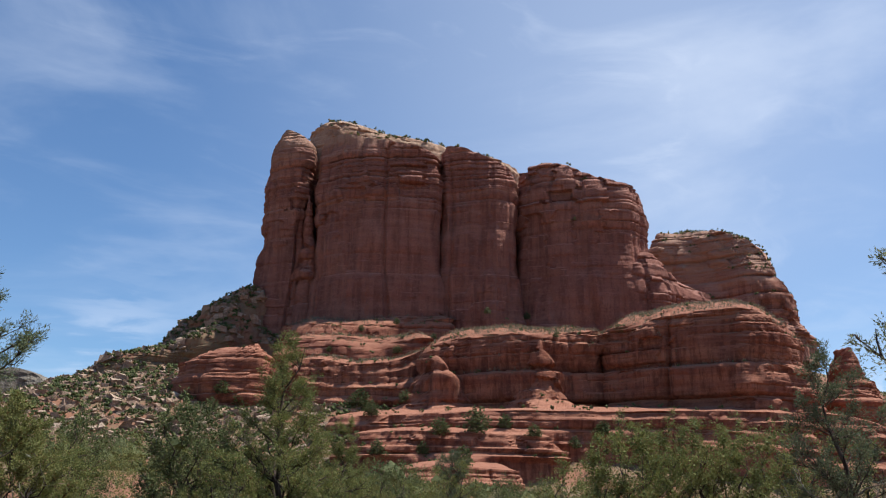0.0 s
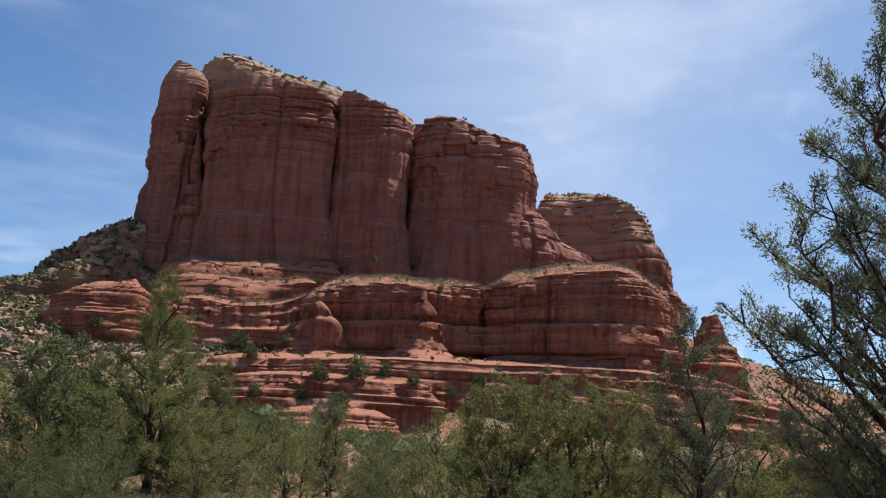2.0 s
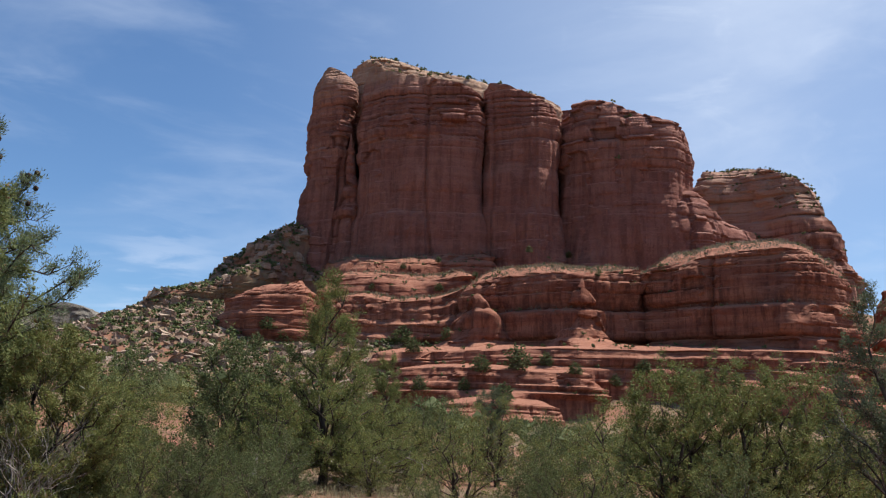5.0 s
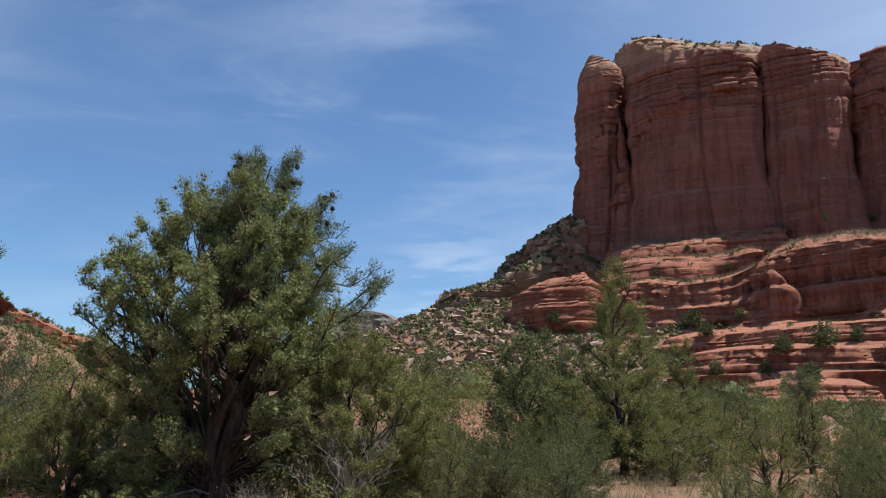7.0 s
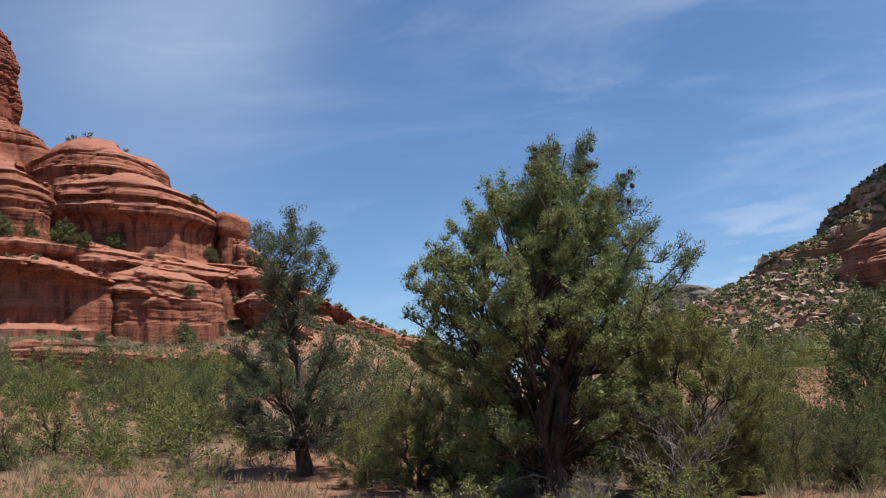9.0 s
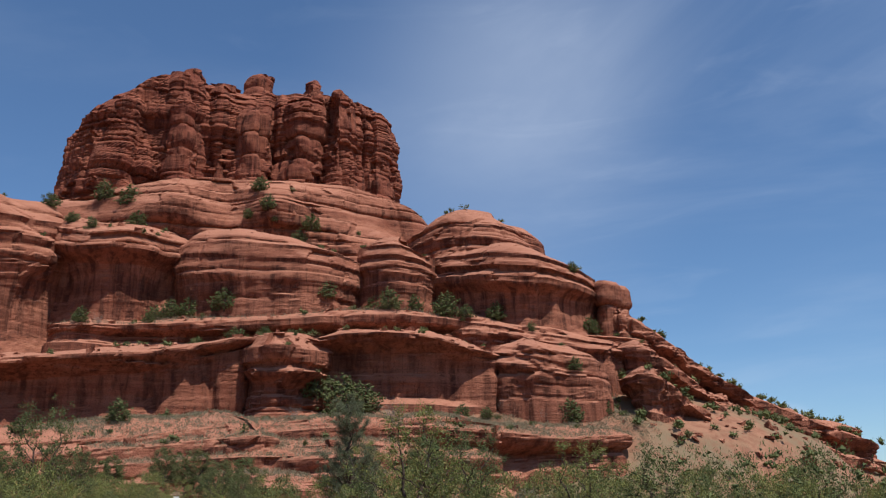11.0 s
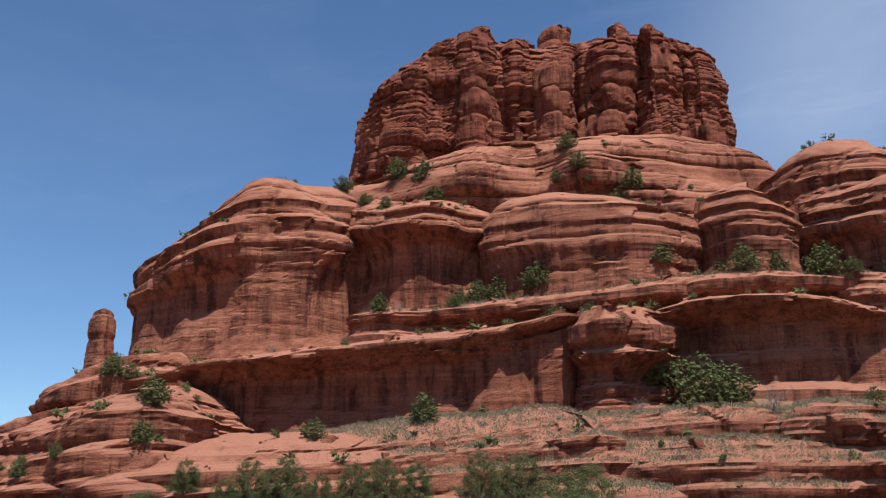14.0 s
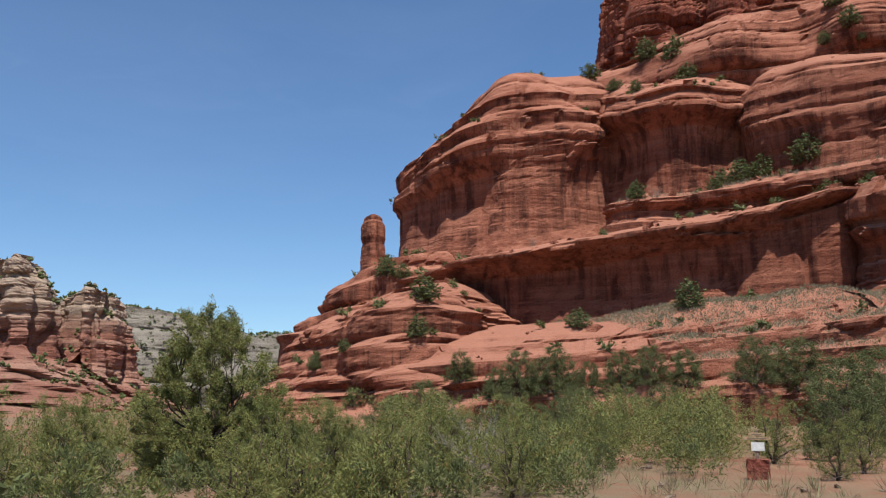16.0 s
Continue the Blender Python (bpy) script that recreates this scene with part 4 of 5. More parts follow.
def blades(rng, centres, spreads, count, length, width, lift=0.35, out_from=None):
    """Many small leaf sprays round each centre, as narrow kites."""
    c = np.repeat(centres, count, 0)
    s = np.repeat(spreads, count)
    off = rng.normal(size=c.shape)
    off *= (rng.uniform(0.15, 1.0, len(c)) ** 0.6 * s / np.linalg.norm(off, axis=1))[:, None]
    p = c + off * np.array([1, 1, 0.85])
    d = rng.normal(size=c.shape) * 0.8 + off / s[:, None] * 0.9 + np.array([0, 0, lift])
    if out_from is not None:
        o = c - out_from
        d += 0.6 * o / np.maximum(np.linalg.norm(o, axis=1), 0.01)[:, None]
    d /= np.linalg.norm(d, axis=1)[:, None]
    side = np.cross(d, rng.normal(size=c.shape))
    side /= np.maximum(np.linalg.norm(side, axis=1), 1e-6)[:, None]
    ln = (length * rng.uniform(0.6, 1.4, len(c)))[:, None]
    wd = (width * rng.uniform(0.6, 1.4, len(c)))[:, None]
    v = np.stack([p, p + d * ln * 0.45 + side * wd, p + d * ln, p + d * ln * 0.5 - side * wd], 1)
    return v.reshape(-1, 3), np.arange(len(c) * 4).reshape(-1, 4)


def tufts_mesh(rng, tips, ways, sizes, count, length, width, core=0.5):
    """Leaf sprays: round each tip narrow kites fan out along its twig, about a small dense heart of leaves."""
    n = len(tips)
    c, w, s = np.repeat(tips, count, 0), np.repeat(ways, count, 0), np.repeat(sizes, count)
    off = rng.normal(size=c.shape)
    off *= (rng.uniform(0.1, 1.0, len(c)) ** 0.6 * s / np.linalg.norm(off, axis=1))[:, None]
    p = c + off
    d = rng.normal(size=c.shape) * 0.55 + off / s[:, None] * 0.8 + w * 0.9
    d /= np.linalg.norm(d, axis=1)[:, None]
    side = np.cross(d, rng.normal(size=c.shape))
    side /= np.maximum(np.linalg.norm(side, axis=1), 1e-6)[:, None]
    ln = (length * rng.uniform(0.6, 1.4, len(c)))[:, None]
    wd = (width * rng.uniform(0.6, 1.4, len(c)))[:, None]
    v = np.stack([p, p + d * ln * 0.45 + side * wd, p + d * ln, p + d * ln * 0.5 - side * wd], 1).reshape(-1, 3)
    quads = np.arange(len(c) * 4).reshape(-1, 4)
    if core <= 0:
        return v, [quads]
    six = np.array([[1, 0, 0], [0, 1, 0], [-1, 0, 0], [0, -1, 0], [0, 0, 1], [0, 0, -1]], float)
    o = six[None] * rng.uniform(0.55, 1.25, (n, 6, 1)) + rng.normal(size=(n, 6, 3)) * 0.22
    o = tips[:, None] + o * (sizes * core)[:, None, None]
    eight = np.array([[0, 1, 4], [1, 2, 4], [2, 3, 4], [3, 0, 4], [1, 0, 5], [2, 1, 5], [3, 2, 5], [0, 3, 5]])
    tris = (len(v) + np.arange(n)[:, None, None] * 6 + eight[None]).reshape(-1, 3)
    return np.concatenate([v, o.reshape(-1, 3)]), [quads, tris]


class Rng(np.random.RandomState):
    seed_base = 0


def make_tree(name, label, category, seed, height, prof, boughs, subs, per, leaf, bark, blade=(0.1, 0.012), puff=0.12, trunk=0.14, lean=(0.0, 0.0), stems=1, dead=0, fork=0.2, group="", lift=0.5, reach=3.0, core=0.5, hollow=0.0, spread=0.16, tufts_each=3, skew=0.0, inner=0.28):
    """A tree on its foot: stems, boughs that fork into twigs, and tufts of leaf sprays along the twigs."""
    rng = Rng(seed)
    root = new(name)
    hs, rs = [q[0] for q in prof], [q[1] for q in prof]
    trunks = []
    for s in range(stems):
        w = 2 * np.pi * s / stems + rng.uniform(0, 1)
        k = 0.0 if stems == 1 else spread * height
        top = np.array([lean[0] * height + math.cos(w) * k, lean[1] * height + math.sin(w) * k, height * (0.95 if stems == 1 else rng.uniform(0.62, 0.9))])
        line = []
        for j in range(10):
            u = j / 9
            wob = rng.normal(size=3) * 0.04 * height * (0.3 + 0.5 * u) * (0 if j == 0 else 1) * (1, 1, 0.2)
            p = top * np.array([u ** 0.8, u ** 0.8, u]) + wob
            line.append((p - (np.array([0, 0, 0.12]) if j == 0 else 0), trunk * (1.3 if j == 0 else 1) * (1 - 0.93 * u ** 0.8) / (1 if stems == 1 else 1.3)))
        trunks.append(line)
    cum = np.cumsum([max(0.05, np.interp(h, hs, rs)) for h in np.linspace(hs[0], hs[-1], 40)])
    limbs, grey, tips, ways, sizes = [], [], [], [], []
    for i in range(boughs + dead):
        h = np.interp((i % boughs + rng.uniform(0, 1)) / boughs * cum[-1], cum, np.linspace(hs[0], hs[-1], 40))
        w = i * 2.39996 + rng.uniform(-0.5, 0.5)
        lump = 1 + 0.26 * float(vnoise(math.cos(w) * 1.8, math.sin(w) * 1.8, h * 5.0, seed))
        r = np.interp(h, hs, rs) * lump * (1 + skew * math.cos(w)) * rng.uniform(0.7, 1.06) * (0.6 if rng.uniform() < 0.22 else 1.0)
        if hollow and h < 0.40 and math.sin(w) < -0.2 and abs(math.cos(w)) < hollow:
            continue
        tip = np.array([math.cos(w) * r + lean[0] * h * height, math.sin(w) * r + lean[1] * h * height, h * height])
        line = trunks[int(np.argmin([np.linalg.norm((q[5][0] - tip)[:2]) + rng.uniform(0, 0.5) for q in trunks]))]
        start = max(fork * height, tip[2] - r * rng.uniform(0.25, 0.95) - 0.04 * height)
        j = int(np.argmin([abs(q[0][2] - start) for q in line[:-1]]))
        a, r0 = line[j]
        mid = a * 0.45 + tip * 0.55 + np.array([*(rng.normal(size=2) * 0.10 * r), rng.uniform(-0.10, 0.22) * r])
        us = np.linspace(0, 1, 7)[:, None]
        path = (1 - us) ** 2 * a + 2 * us * (1 - us) * mid + us ** 2 * tip
        path[1:-1] += rng.normal(size=(5, 3)) * 0.035 * r
        rad = min(r0 * 0.6, 0.010 + 0.013 * np.linalg.norm(tip - a))
        bough = [(path[q], rad * (1 - 0.85 * q / 6)) for q in range(7)]
        bare = i >= boughs
        (grey if bare else limbs).append(bough)
        for s in range(subs if not bare else 7):
            u = rng.uniform(inner, 1.0) if s else 1.0
            q = u * 6
            k = min(5, int(q))
            base = path[k] + (path[k + 1] - path[k]) * (q - k)
            tan = path[k + 1] - path[k]
            tan /= max(np.linalg.norm(tan), 1e-6)
            way = tan * 0.7 + rng.normal(size=3) * 0.6 + np.array([0, 0, lift])
            way /= np.linalg.norm(way)
            ln = puff * reach * rng.uniform(0.5, 1.3) * (1.15 - 0.4 * u)
            end = base + way * ln
            bend = (base + end) / 2 + rng.normal(size=3) * 0.12 * ln
            (grey if bare else limbs).append([(base, rad * 0.32), (bend, rad * 0.22), (end, rad * 0.08)] if tufts_each > 2 else [(base, rad * 0.32), (end, rad * 0.08)])
            if not bare:
                for e in range(tufts_each):
                    f = 1.0 - e * 0.62 / max(1, tufts_each - 1) if tufts_each > 1 else 1.0
                    tips.append(base + (end - base) * f + rng.normal(size=3) * 0.35 * puff)
                    ways.append(way)
                    sizes.append(puff * rng.uniform(0.6, 1.25))
    for line in trunks:
        v, f = tube([line], 8)
        part("trunk", mesh_from(name + "_trunk", v, f, bark), root)
    v, f = tube(limbs, 3)
    tagged(part("branchwork", mesh_from(name + "_branches", v, f, bark), root), kind="stuff")
    if grey:
        v, f = tube(grey, 3)
        tagged(part("dead_branchwork", mesh_from(name + "_dead", v, f, BARK_GREY), root, "bare grey twigs"), kind="stuff")
    v, fs = tufts_mesh(rng, np.array(tips), np.array(ways), np.array(sizes), per, *blade, core=core)
    tagged(part("crown", mesh_mixed(name + "_leaves", v, fs, leaf), root), kind="stuff")
    return tagged(root, label, category, group)


CONIC = ((0.05, 0.9), (0.2, 1.15), (0.45, 1.05), (0.7, 0.7), (0.9, 0.32), (1.0, 0.08))


def prof_scaled(rows, k):
    return tuple((h, r * k) for h, r in rows)


def stand(ob, az, dist, turn=0.0, size=1.0, eye=(0.0, 0.0), sink=0.05):
    x, y = eye[0] + math.sin(radians(az)) * dist, eye[1] + math.cos(radians(az)) * dist
    ob.matrix_basis = pose(x, y, height_at(x, y) - sink, 0, 0, turn) @ Matrix.Scale(size, 4)
    return ob


def put_copy(ob, az, dist, turn=0.0, size=1.0, eye=(0.0, 0.0), label=""):
    x, y = eye[0] + math.sin(radians(az)) * dist, eye[1] + math.cos(radians(az)) * dist
    made = copy_thing(ob, pose(x, y, height_at(x, y) - 0.05, 0, 0, turn))
    made.scale = (size, size, size)
    return tagged(made, label)


FORK = (-30.3, 30.8)  # where the track meets the clearing below the bell rock


def near_clearing(az, dist):
    """Whether a place seen from the track lies in the open clearing."""
    x, y = math.sin(radians(az)) * dist - FORK[0], math.cos(radians(az)) * dist - FORK[1]
    bearing = math.degrees(math.atan2(x, y))
    return math.hypot(x, y) < (20.0 if -100 < bearing < -28 else 5.0) or abs(bearing + 48) < 9 and math.hypot(x, y) < 26


juniper = make_tree("juniper_tree", "large dense green juniper with dark multiple trunks", "tree", 11, 5.0,
                    ((0.05, 1.1), (0.14, 1.6), (0.3, 1.75), (0.5, 1.9), (0.66, 1.8), (0.8, 1.45), (0.91, 1.05), (1.0, 0.45)), 310, 12, 27, LEAF_JUNIPER, BARK,
                    (0.042, 0.0065), 0.092, 0.24, (-0.01, 0), 5, 7, 0.08, lift=0.8, reach=2.2, hollow=0.4, core=0.34, inner=0.62)
stand(juniper, -1.9, 14.0)
pinyon = make_tree("pinyon_pine", "pinyon pine with open branches and brown cones", "tree", 12, 5.75,
                   ((0.42, 1.1), (0.55, 1.75), (0.68, 1.5), (0.8, 1.2), (0.92, 0.8), (1.0, 0.3)), 96, 11, 32, LEAF_PINE, BARK, (0.06, 0.006), 0.10, 0.15, (0.06, 0), 1, 4, 0.3, lift=0.75, reach=2.6, core=0.16, skew=0.5, inner=0.5)
stand(pinyon, -1.3, 15.0, -5)
snag = make_tree("pinyon_snag", "half-bare grey pinyon pine with thin foliage", "tree", 13, 5.5,
                 ((0.1, 1.2), (0.22, 1.75), (0.36, 1.75), (0.5, 1.4), (0.6, 0.7), (0.68, 0.6), (0.78, 1.0), (0.9, 0.9), (1.0, 0.25)), 116, 10, 24, LEAF_SNAG, BARK, (0.06, 0.008), 0.11, 0.17, (-0.05, 0), 1, 26, 0.12, lift=0.4, reach=2.6, core=0.18, inner=0.5)
stand(snag, -16.9, 19.2)
tall = make_tree("juniper_tree", "tall open juniper with long limbs and upswept sprays", "tree", 14, 7.2,
                 ((0.08, 1.4), (0.3, 1.7), (0.48, 1.85), (0.57, 1.75), (0.65, 1.15), (0.74, 0.8), (0.88, 0.45), (1.0, 0.12)), 175, 12, 28, LEAF_OPEN, BARK, (0.042, 0.006), 0.075, 0.15, (0.0, 0), 2, 24, 0.10, lift=0.75, reach=3.2, core=0.12, spread=0.10, inner=0.4)
stand(tall, 70.2, 8.6)
gold = make_tree("pinyon_pine", "slender yellow-green pinyon pine with sparse top", "tree", 15, 5.6,
                 ((0.08, 2.5), (0.28, 2.4), (0.48, 1.7), (0.66, 0.9), (0.85, 0.62), (1.0, 0.2)), 84, 12, 28, LEAF_OLIVE, BARK, (0.06, 0.0085), 0.12, 0.12, (0, 0), 1, 14, 0.12, lift=0.6, core=0.15)
stand(gold, 22.8, 24.0)
slim = make_tree("pinyon_pine", "slim pinyon pine with a bare dark trunk", "tree", 16, 4.9,
                 ((0.32, 0.8), (0.5, 1.15), (0.7, 0.85), (0.9, 0.45), (1.0, 0.1)), 34, 9, 22, LEAF_SNAG, BARK, (0.06, 0.008), 0.105, 0.09, (0, 0), 1, 12, 0.25, lift=0.5, core=0.12)
stand(slim, 55.8, 18.0)
bushy = make_tree("juniper_tree", "rounded green juniper with grey dead twigs", "tree", 17, 3.6,
                  ((0.05, 1.2), (0.25, 1.65), (0.5, 1.55), (0.75, 1.1), (0.92, 0.6), (1.0, 0.2)), 70, 10, 26, LEAF_OLIVE, BARK, (0.06, 0.0085), 0.125, 0.12, (0, 0), 4, 14, 0.08, "scrub trees", lift=0.8, tufts_each=2, core=0.28, reach=2.5, inner=0.5)
stand(bushy, 47.0, 20.0)
dark = make_tree("juniper_tree", "dark green juniper in the scrub", "tree", 18, 3.4,
                 prof_scaled(CONIC, 1.2), 62, 9, 20, LEAF_SHRUB, BARK, (0.07, 0.0105), 0.14, 0.10, (0, 0), 2, 8, 0.08, "scrub trees", lift=0.6, tufts_each=2, core=0.3, reach=2.5, inner=0.5)
stand(dark, 17.3, 24.0, size=1.12)
sage = make_tree("desert_shrub", "grey-green desert shrub with fine twigs", "shrub", 19, 1.5,
                 ((0.1, 0.5), (0.4, 0.85), (0.8, 0.8), (1.0, 0.4)), 14, 4, 10, LEAF_OLIVE, BARK_GREY, (0.10, 0.013), 0.11, 0.03, (0, 0), 6, 8, 0.06, "desert shrubs", lift=0.9, tufts_each=2, core=0.4)
stand(sage, -24.0, 22.0)
twigs = make_tree("dead_shrub", "leafless grey shrub of bare twigs", "shrub", 20, 1.6,
                  ((0.2, 0.4), (0.6, 0.9), (1.0, 0.7)), 14, 6, 2, LEAF_SAGE, BARK_GREY, (0.08, 0.01), 0.09, 0.03, (0, 0), 6, 40, 0.08, "dead shrubs", lift=0.8, core=0.0, tufts_each=1)
stand(twigs, 6.0, 12.5)
far_tree = make_tree("scrub_tree", "small dark juniper on the slope", "tree", 21, 3.0,
                     prof_scaled(CONIC, 1.3), 64, 6, 12, LEAF_SHRUB, BARK, (0.10, 0.017), 0.19, 0.09, (0, 0), 1, 0, 0.08, "slope junipers", core=0.72, reach=2.0, tufts_each=1)
stand(far_tree, -9.0, 120.0)

far_bushy = make_tree("juniper_tree", "rounded green juniper among the scrub", "tree", 27, 3.6,
                      ((0.05, 1.2), (0.25, 1.65), (0.5, 1.55), (0.75, 1.1), (0.92, 0.6), (1.0, 0.2)), 38, 6, 18, LEAF_OLIVE, BARK, (0.08, 0.011), 0.155, 0.12, (0, 0), 3, 7, 0.08, "scrub trees", lift=0.8, reach=2.6, core=0.24, tufts_each=2)
stand(far_bushy, 30.5, 44.0, size=0.8)
far_dark = make_tree("juniper_tree", "dark green juniper among the scrub", "tree", 28, 3.4,
                     prof_scaled(CONIC, 1.2), 38, 6, 18, LEAF_SHRUB, BARK, (0.08, 0.011), 0.155, 0.10, (0, 0), 2, 5, 0.08, "scrub trees", lift=0.6, reach=2.6, core=0.24, tufts_each=2)
stand(far_dark, 38.5, 46.0, size=0.9)
leafy = make_tree("juniper_tree", "full light green juniper beside the clearing", "tree", 29, 4.3,
                  ((0.04, 1.4), (0.2, 1.8), (0.45, 1.7), (0.68, 1.3), (0.85, 0.9), (0.95, 0.5), (1.0, 0.2)), 150, 11, 26, LEAF_OLIVE, BARK, (0.055, 0.008), 0.11, 0.14, (0, 0), 3, 10, 0.08, lift=0.7, reach=2.4, core=0.3, inner=0.55)
stand(leafy, -80.6, 21.0, 0, 0.92, FORK)
# single trees in front of the butte
for kind, az, dist, turn, size in (
    (bushy, 44.0, 19.0, 40, 0.95), (bushy, 50.5, 21.0, 100, 1.0), (bushy, 53.5, 23.5, 200, 1.05), (bushy, 40.5, 24.0, 300, 0.8),
    (dark, 11.0, 30.0, 20, 1.1), (gold, 26.5, 27.0, 80, 0.66), (dark, 29.5, 30.0, 140, 0.85), (bushy, 33.5, 30.0, 10, 0.8),
    (snag, 33.0, 33.0, 90, 0.6), (dark, 36.5, 28.0, 210, 0.72), (bushy, 58.0, 22.0, 60, 0.95), (bushy, 62.0, 18.0, 160, 0.8),
    (dark, 65.0, 24.0, 30, 1.0), (bushy, 70.0, 22.0, 250, 1.0), (dark, 75.0, 26.0, 80, 1.0), (bushy, 19.5, 22.0, 120, 0.7),
    (far_bushy, 18.5, 33.0, 200, 0.85), (leafy, 6.9, 13.6, 220, 0.64), (bushy, 10.5, 19.0, 30, 0.6), (bushy, -10.4, 15.5, 40, 0.5), (bushy, -7.6, 16.5, 140, 0.62), (bushy, -13.2, 16.5, 250, 0.4), (bushy, -9.5, 22.0, 70, 0.85),
    (dark, -12.5, 27.0, 250, 0.95), (bushy, -14.0, 24.0, 130, 0.7), (bushy, -22.0, 27.0, 10, 0.66), (far_dark, -23.5, 34.0, 90, 0.72),
    (bushy, -26.0, 30.0, 170, 0.62), (dark, -28.5, 35.0, 20, 0.72), (bushy, -31.5, 34.0, 300, 0.68), (dark, -34.5, 38.0, 140, 0.75),
    (dark, -39.5, 23.5, 15, 0.5), (bushy, -36.5, 25.5, 110, 0.55), (dark, -33.8, 22.5, 250, 0.5), (bushy, -31.2, 24.5, 60, 0.6), (dark, -28.6, 23.0, 190, 0.56),
    (bushy, -25.2, 24.0, 330, 0.6), (dark, -23.0, 26.0, 80, 0.6), (bushy, -37.0, 36.0, 200, 0.85), (bushy, -47.0, 40.0, 45, 0.9), (dark, -50.5, 46.0, 10, 1.0),
):
    if dist > 21:
        kind = {bushy: far_bushy, dark: far_dark}.get(kind, kind)
    if not near_clearing(az, dist):
        put_copy(kind, az, dist, turn, size)
wild = np.random.RandomState(5)
for _ in range(70):
    az, dist = wild.uniform(7, 92), wild.uniform(14, 27)
    if dist < 20 and (az < 16 or 20 < az < 27 or az > 62):
        continue
    put_copy((far_bushy, sage, far_dark)[wild.randint(3)], az, dist, wild.uniform(0, 360), wild.uniform(0.36, 0.56))
for _ in range(60):
    az, dist = wild.uniform(4, 42), wild.uniform(12.5, 22)
    if abs(az - 22.8) < 3 and dist < 21 or az < 6 and dist < 16:
        continue
    put_copy((far_bushy, sage, far_dark)[wild.randint(3)], az, dist, wild.uniform(0, 360), wild.uniform(0.30, 0.46))
for _ in range(26):
    az, dist = wild.uniform(-56, -6), wild.uniform(25, 34)
    if abs(math.sin(radians(az + 42)) * dist) < 2.4 or abs(az + 17) < 4 or near_clearing(az, dist):
        continue
    put_copy((far_bushy, far_dark)[wild.randint(2)], az, dist, wild.uniform(0, 360), wild.uniform(0.38, 0.6))
for _ in range(18):
    az, dist = wild.uniform(-79, -60), wild.uniform(15, 22)
    put_copy((far_bushy, sage)[wild.randint(2)], az, dist, wild.uniform(0, 360), wild.uniform(0.34, 0.5), FORK)
for _ in range(34):
    az, dist = wild.uniform(-52, -33), wild.uniform(10, 36)
    if near_clearing(az, dist):
        continue
    put_copy((sage, far_bushy)[wild.randint(2)], az, dist, wild.uniform(0, 360), wild.uniform(0.28, 0.36))


def thicket(name, label, seed, places, leaf):
    """Close-set low shrubs that nobody could count: rows of (x, y, height)."""
    rng = np.random.RandomState(seed)
    p = np.asarray(places, float)
    base = np.stack([p[:, 0], p[:, 1], terrain(p[:, 0], p[:, 1])], 1)
    k = 54
    w, q = rng.uniform(0, 2 * np.pi, (len(p), k)), rng.uniform(0, 1, (len(p), k))
    up = rng.uniform(0.08, 1.0, (len(p), k))
    wide = np.interp(up, (0, 0.3, 0.6, 0.85, 1.0), (0.38, 0.5, 0.46, 0.28, 0.06)) * np.sqrt(0.2 + 0.8 * q) * (1 + 0.35 * np.sin(w * 3 + np.arange(len(p))[:, None]))
    off = np.stack([np.cos(w) * wide, np.sin(w) * wide, up], -1) * p[:, None, 2:3]
    tips = (base[:, None] + off).reshape(-1, 3)
    ways = off / np.maximum(np.linalg.norm(off, axis=-1), 1e-6)[..., None]
    v, fs = tufts_mesh(rng, tips, ways.reshape(-1, 3), np.repeat(p[:, 2], k) * 0.09 * rng.uniform(0.7, 1.3, len(tips)), 18, 0.08, 0.0105, core=0.2)
    tagged(new(name, mesh_mixed(name, v, fs, leaf)), label, "scrub", kind="stuff")


def spots_round(count, az0, az1, near, far, low, high, eye=(0.0, 0.0), clear=0.0):
    rows = []
    for _ in range(count):
        az, dist, tall_ = radians(wild.uniform(az0, az1)), wild.uniform(near, far), wild.uniform(low, high)
        if clear and abs(math.sin(az + radians(42)) * dist) < clear:
            tall_ = min(tall_, 1.3)
        x, y = eye[0] + math.sin(az) * dist, eye[1] + math.cos(az) * dist
        if eye[0] == 0 and (near_clearing(math.degrees(az), dist) or az < 0 and float(vnoise(x / 5, y / 5, 0, 48)) < -0.3):
            continue
        rows.append((x, y, tall_))
    return rows


thicket("scrub_thicket", "dense olive-green scrub between the track and the cliffs", 61, spots_round(190, 6, 92, 26, 70, 1.6, 2.9) + spots_round(150, -60, -17, 33, 56, 0.7, 1.6, clear=2.6), LEAF_OLIVE)
thicket("scrub_thicket", "dense dark green scrub between the track and the cliffs", 62, spots_round(150, 6, 92, 30, 75, 1.6, 3.0) + spots_round(70, -56, -6, 32, 60, 0.8, 1.7, clear=2.6), LEAF_SHRUB)
thicket("scrub_thicket", "low grey-green scrub at the foot of the bell rock", 63, spots_round(120, -100, -44, 23, 42, 1.0, 2.2, FORK) + spots_round(40, -100, -58, 13, 22, 0.6, 1.3, FORK), LEAF_OLIVE)
thicket("scrub_thicket", "low dark green shrubs at the foot of the bell rock", 64, spots_round(80, -100, -44, 22, 40, 0.7, 1.5, FORK) + spots_round(26, -100, -57, 14, 22, 0.5, 1.0, FORK), LEAF_SHRUB)
thicket("scrub_thicket", "low grey sage and brush on the sandy rise", 65, spots_round(60, -56, -20, 27, 37, 0.5, 1.1), LEAF_SAGE)
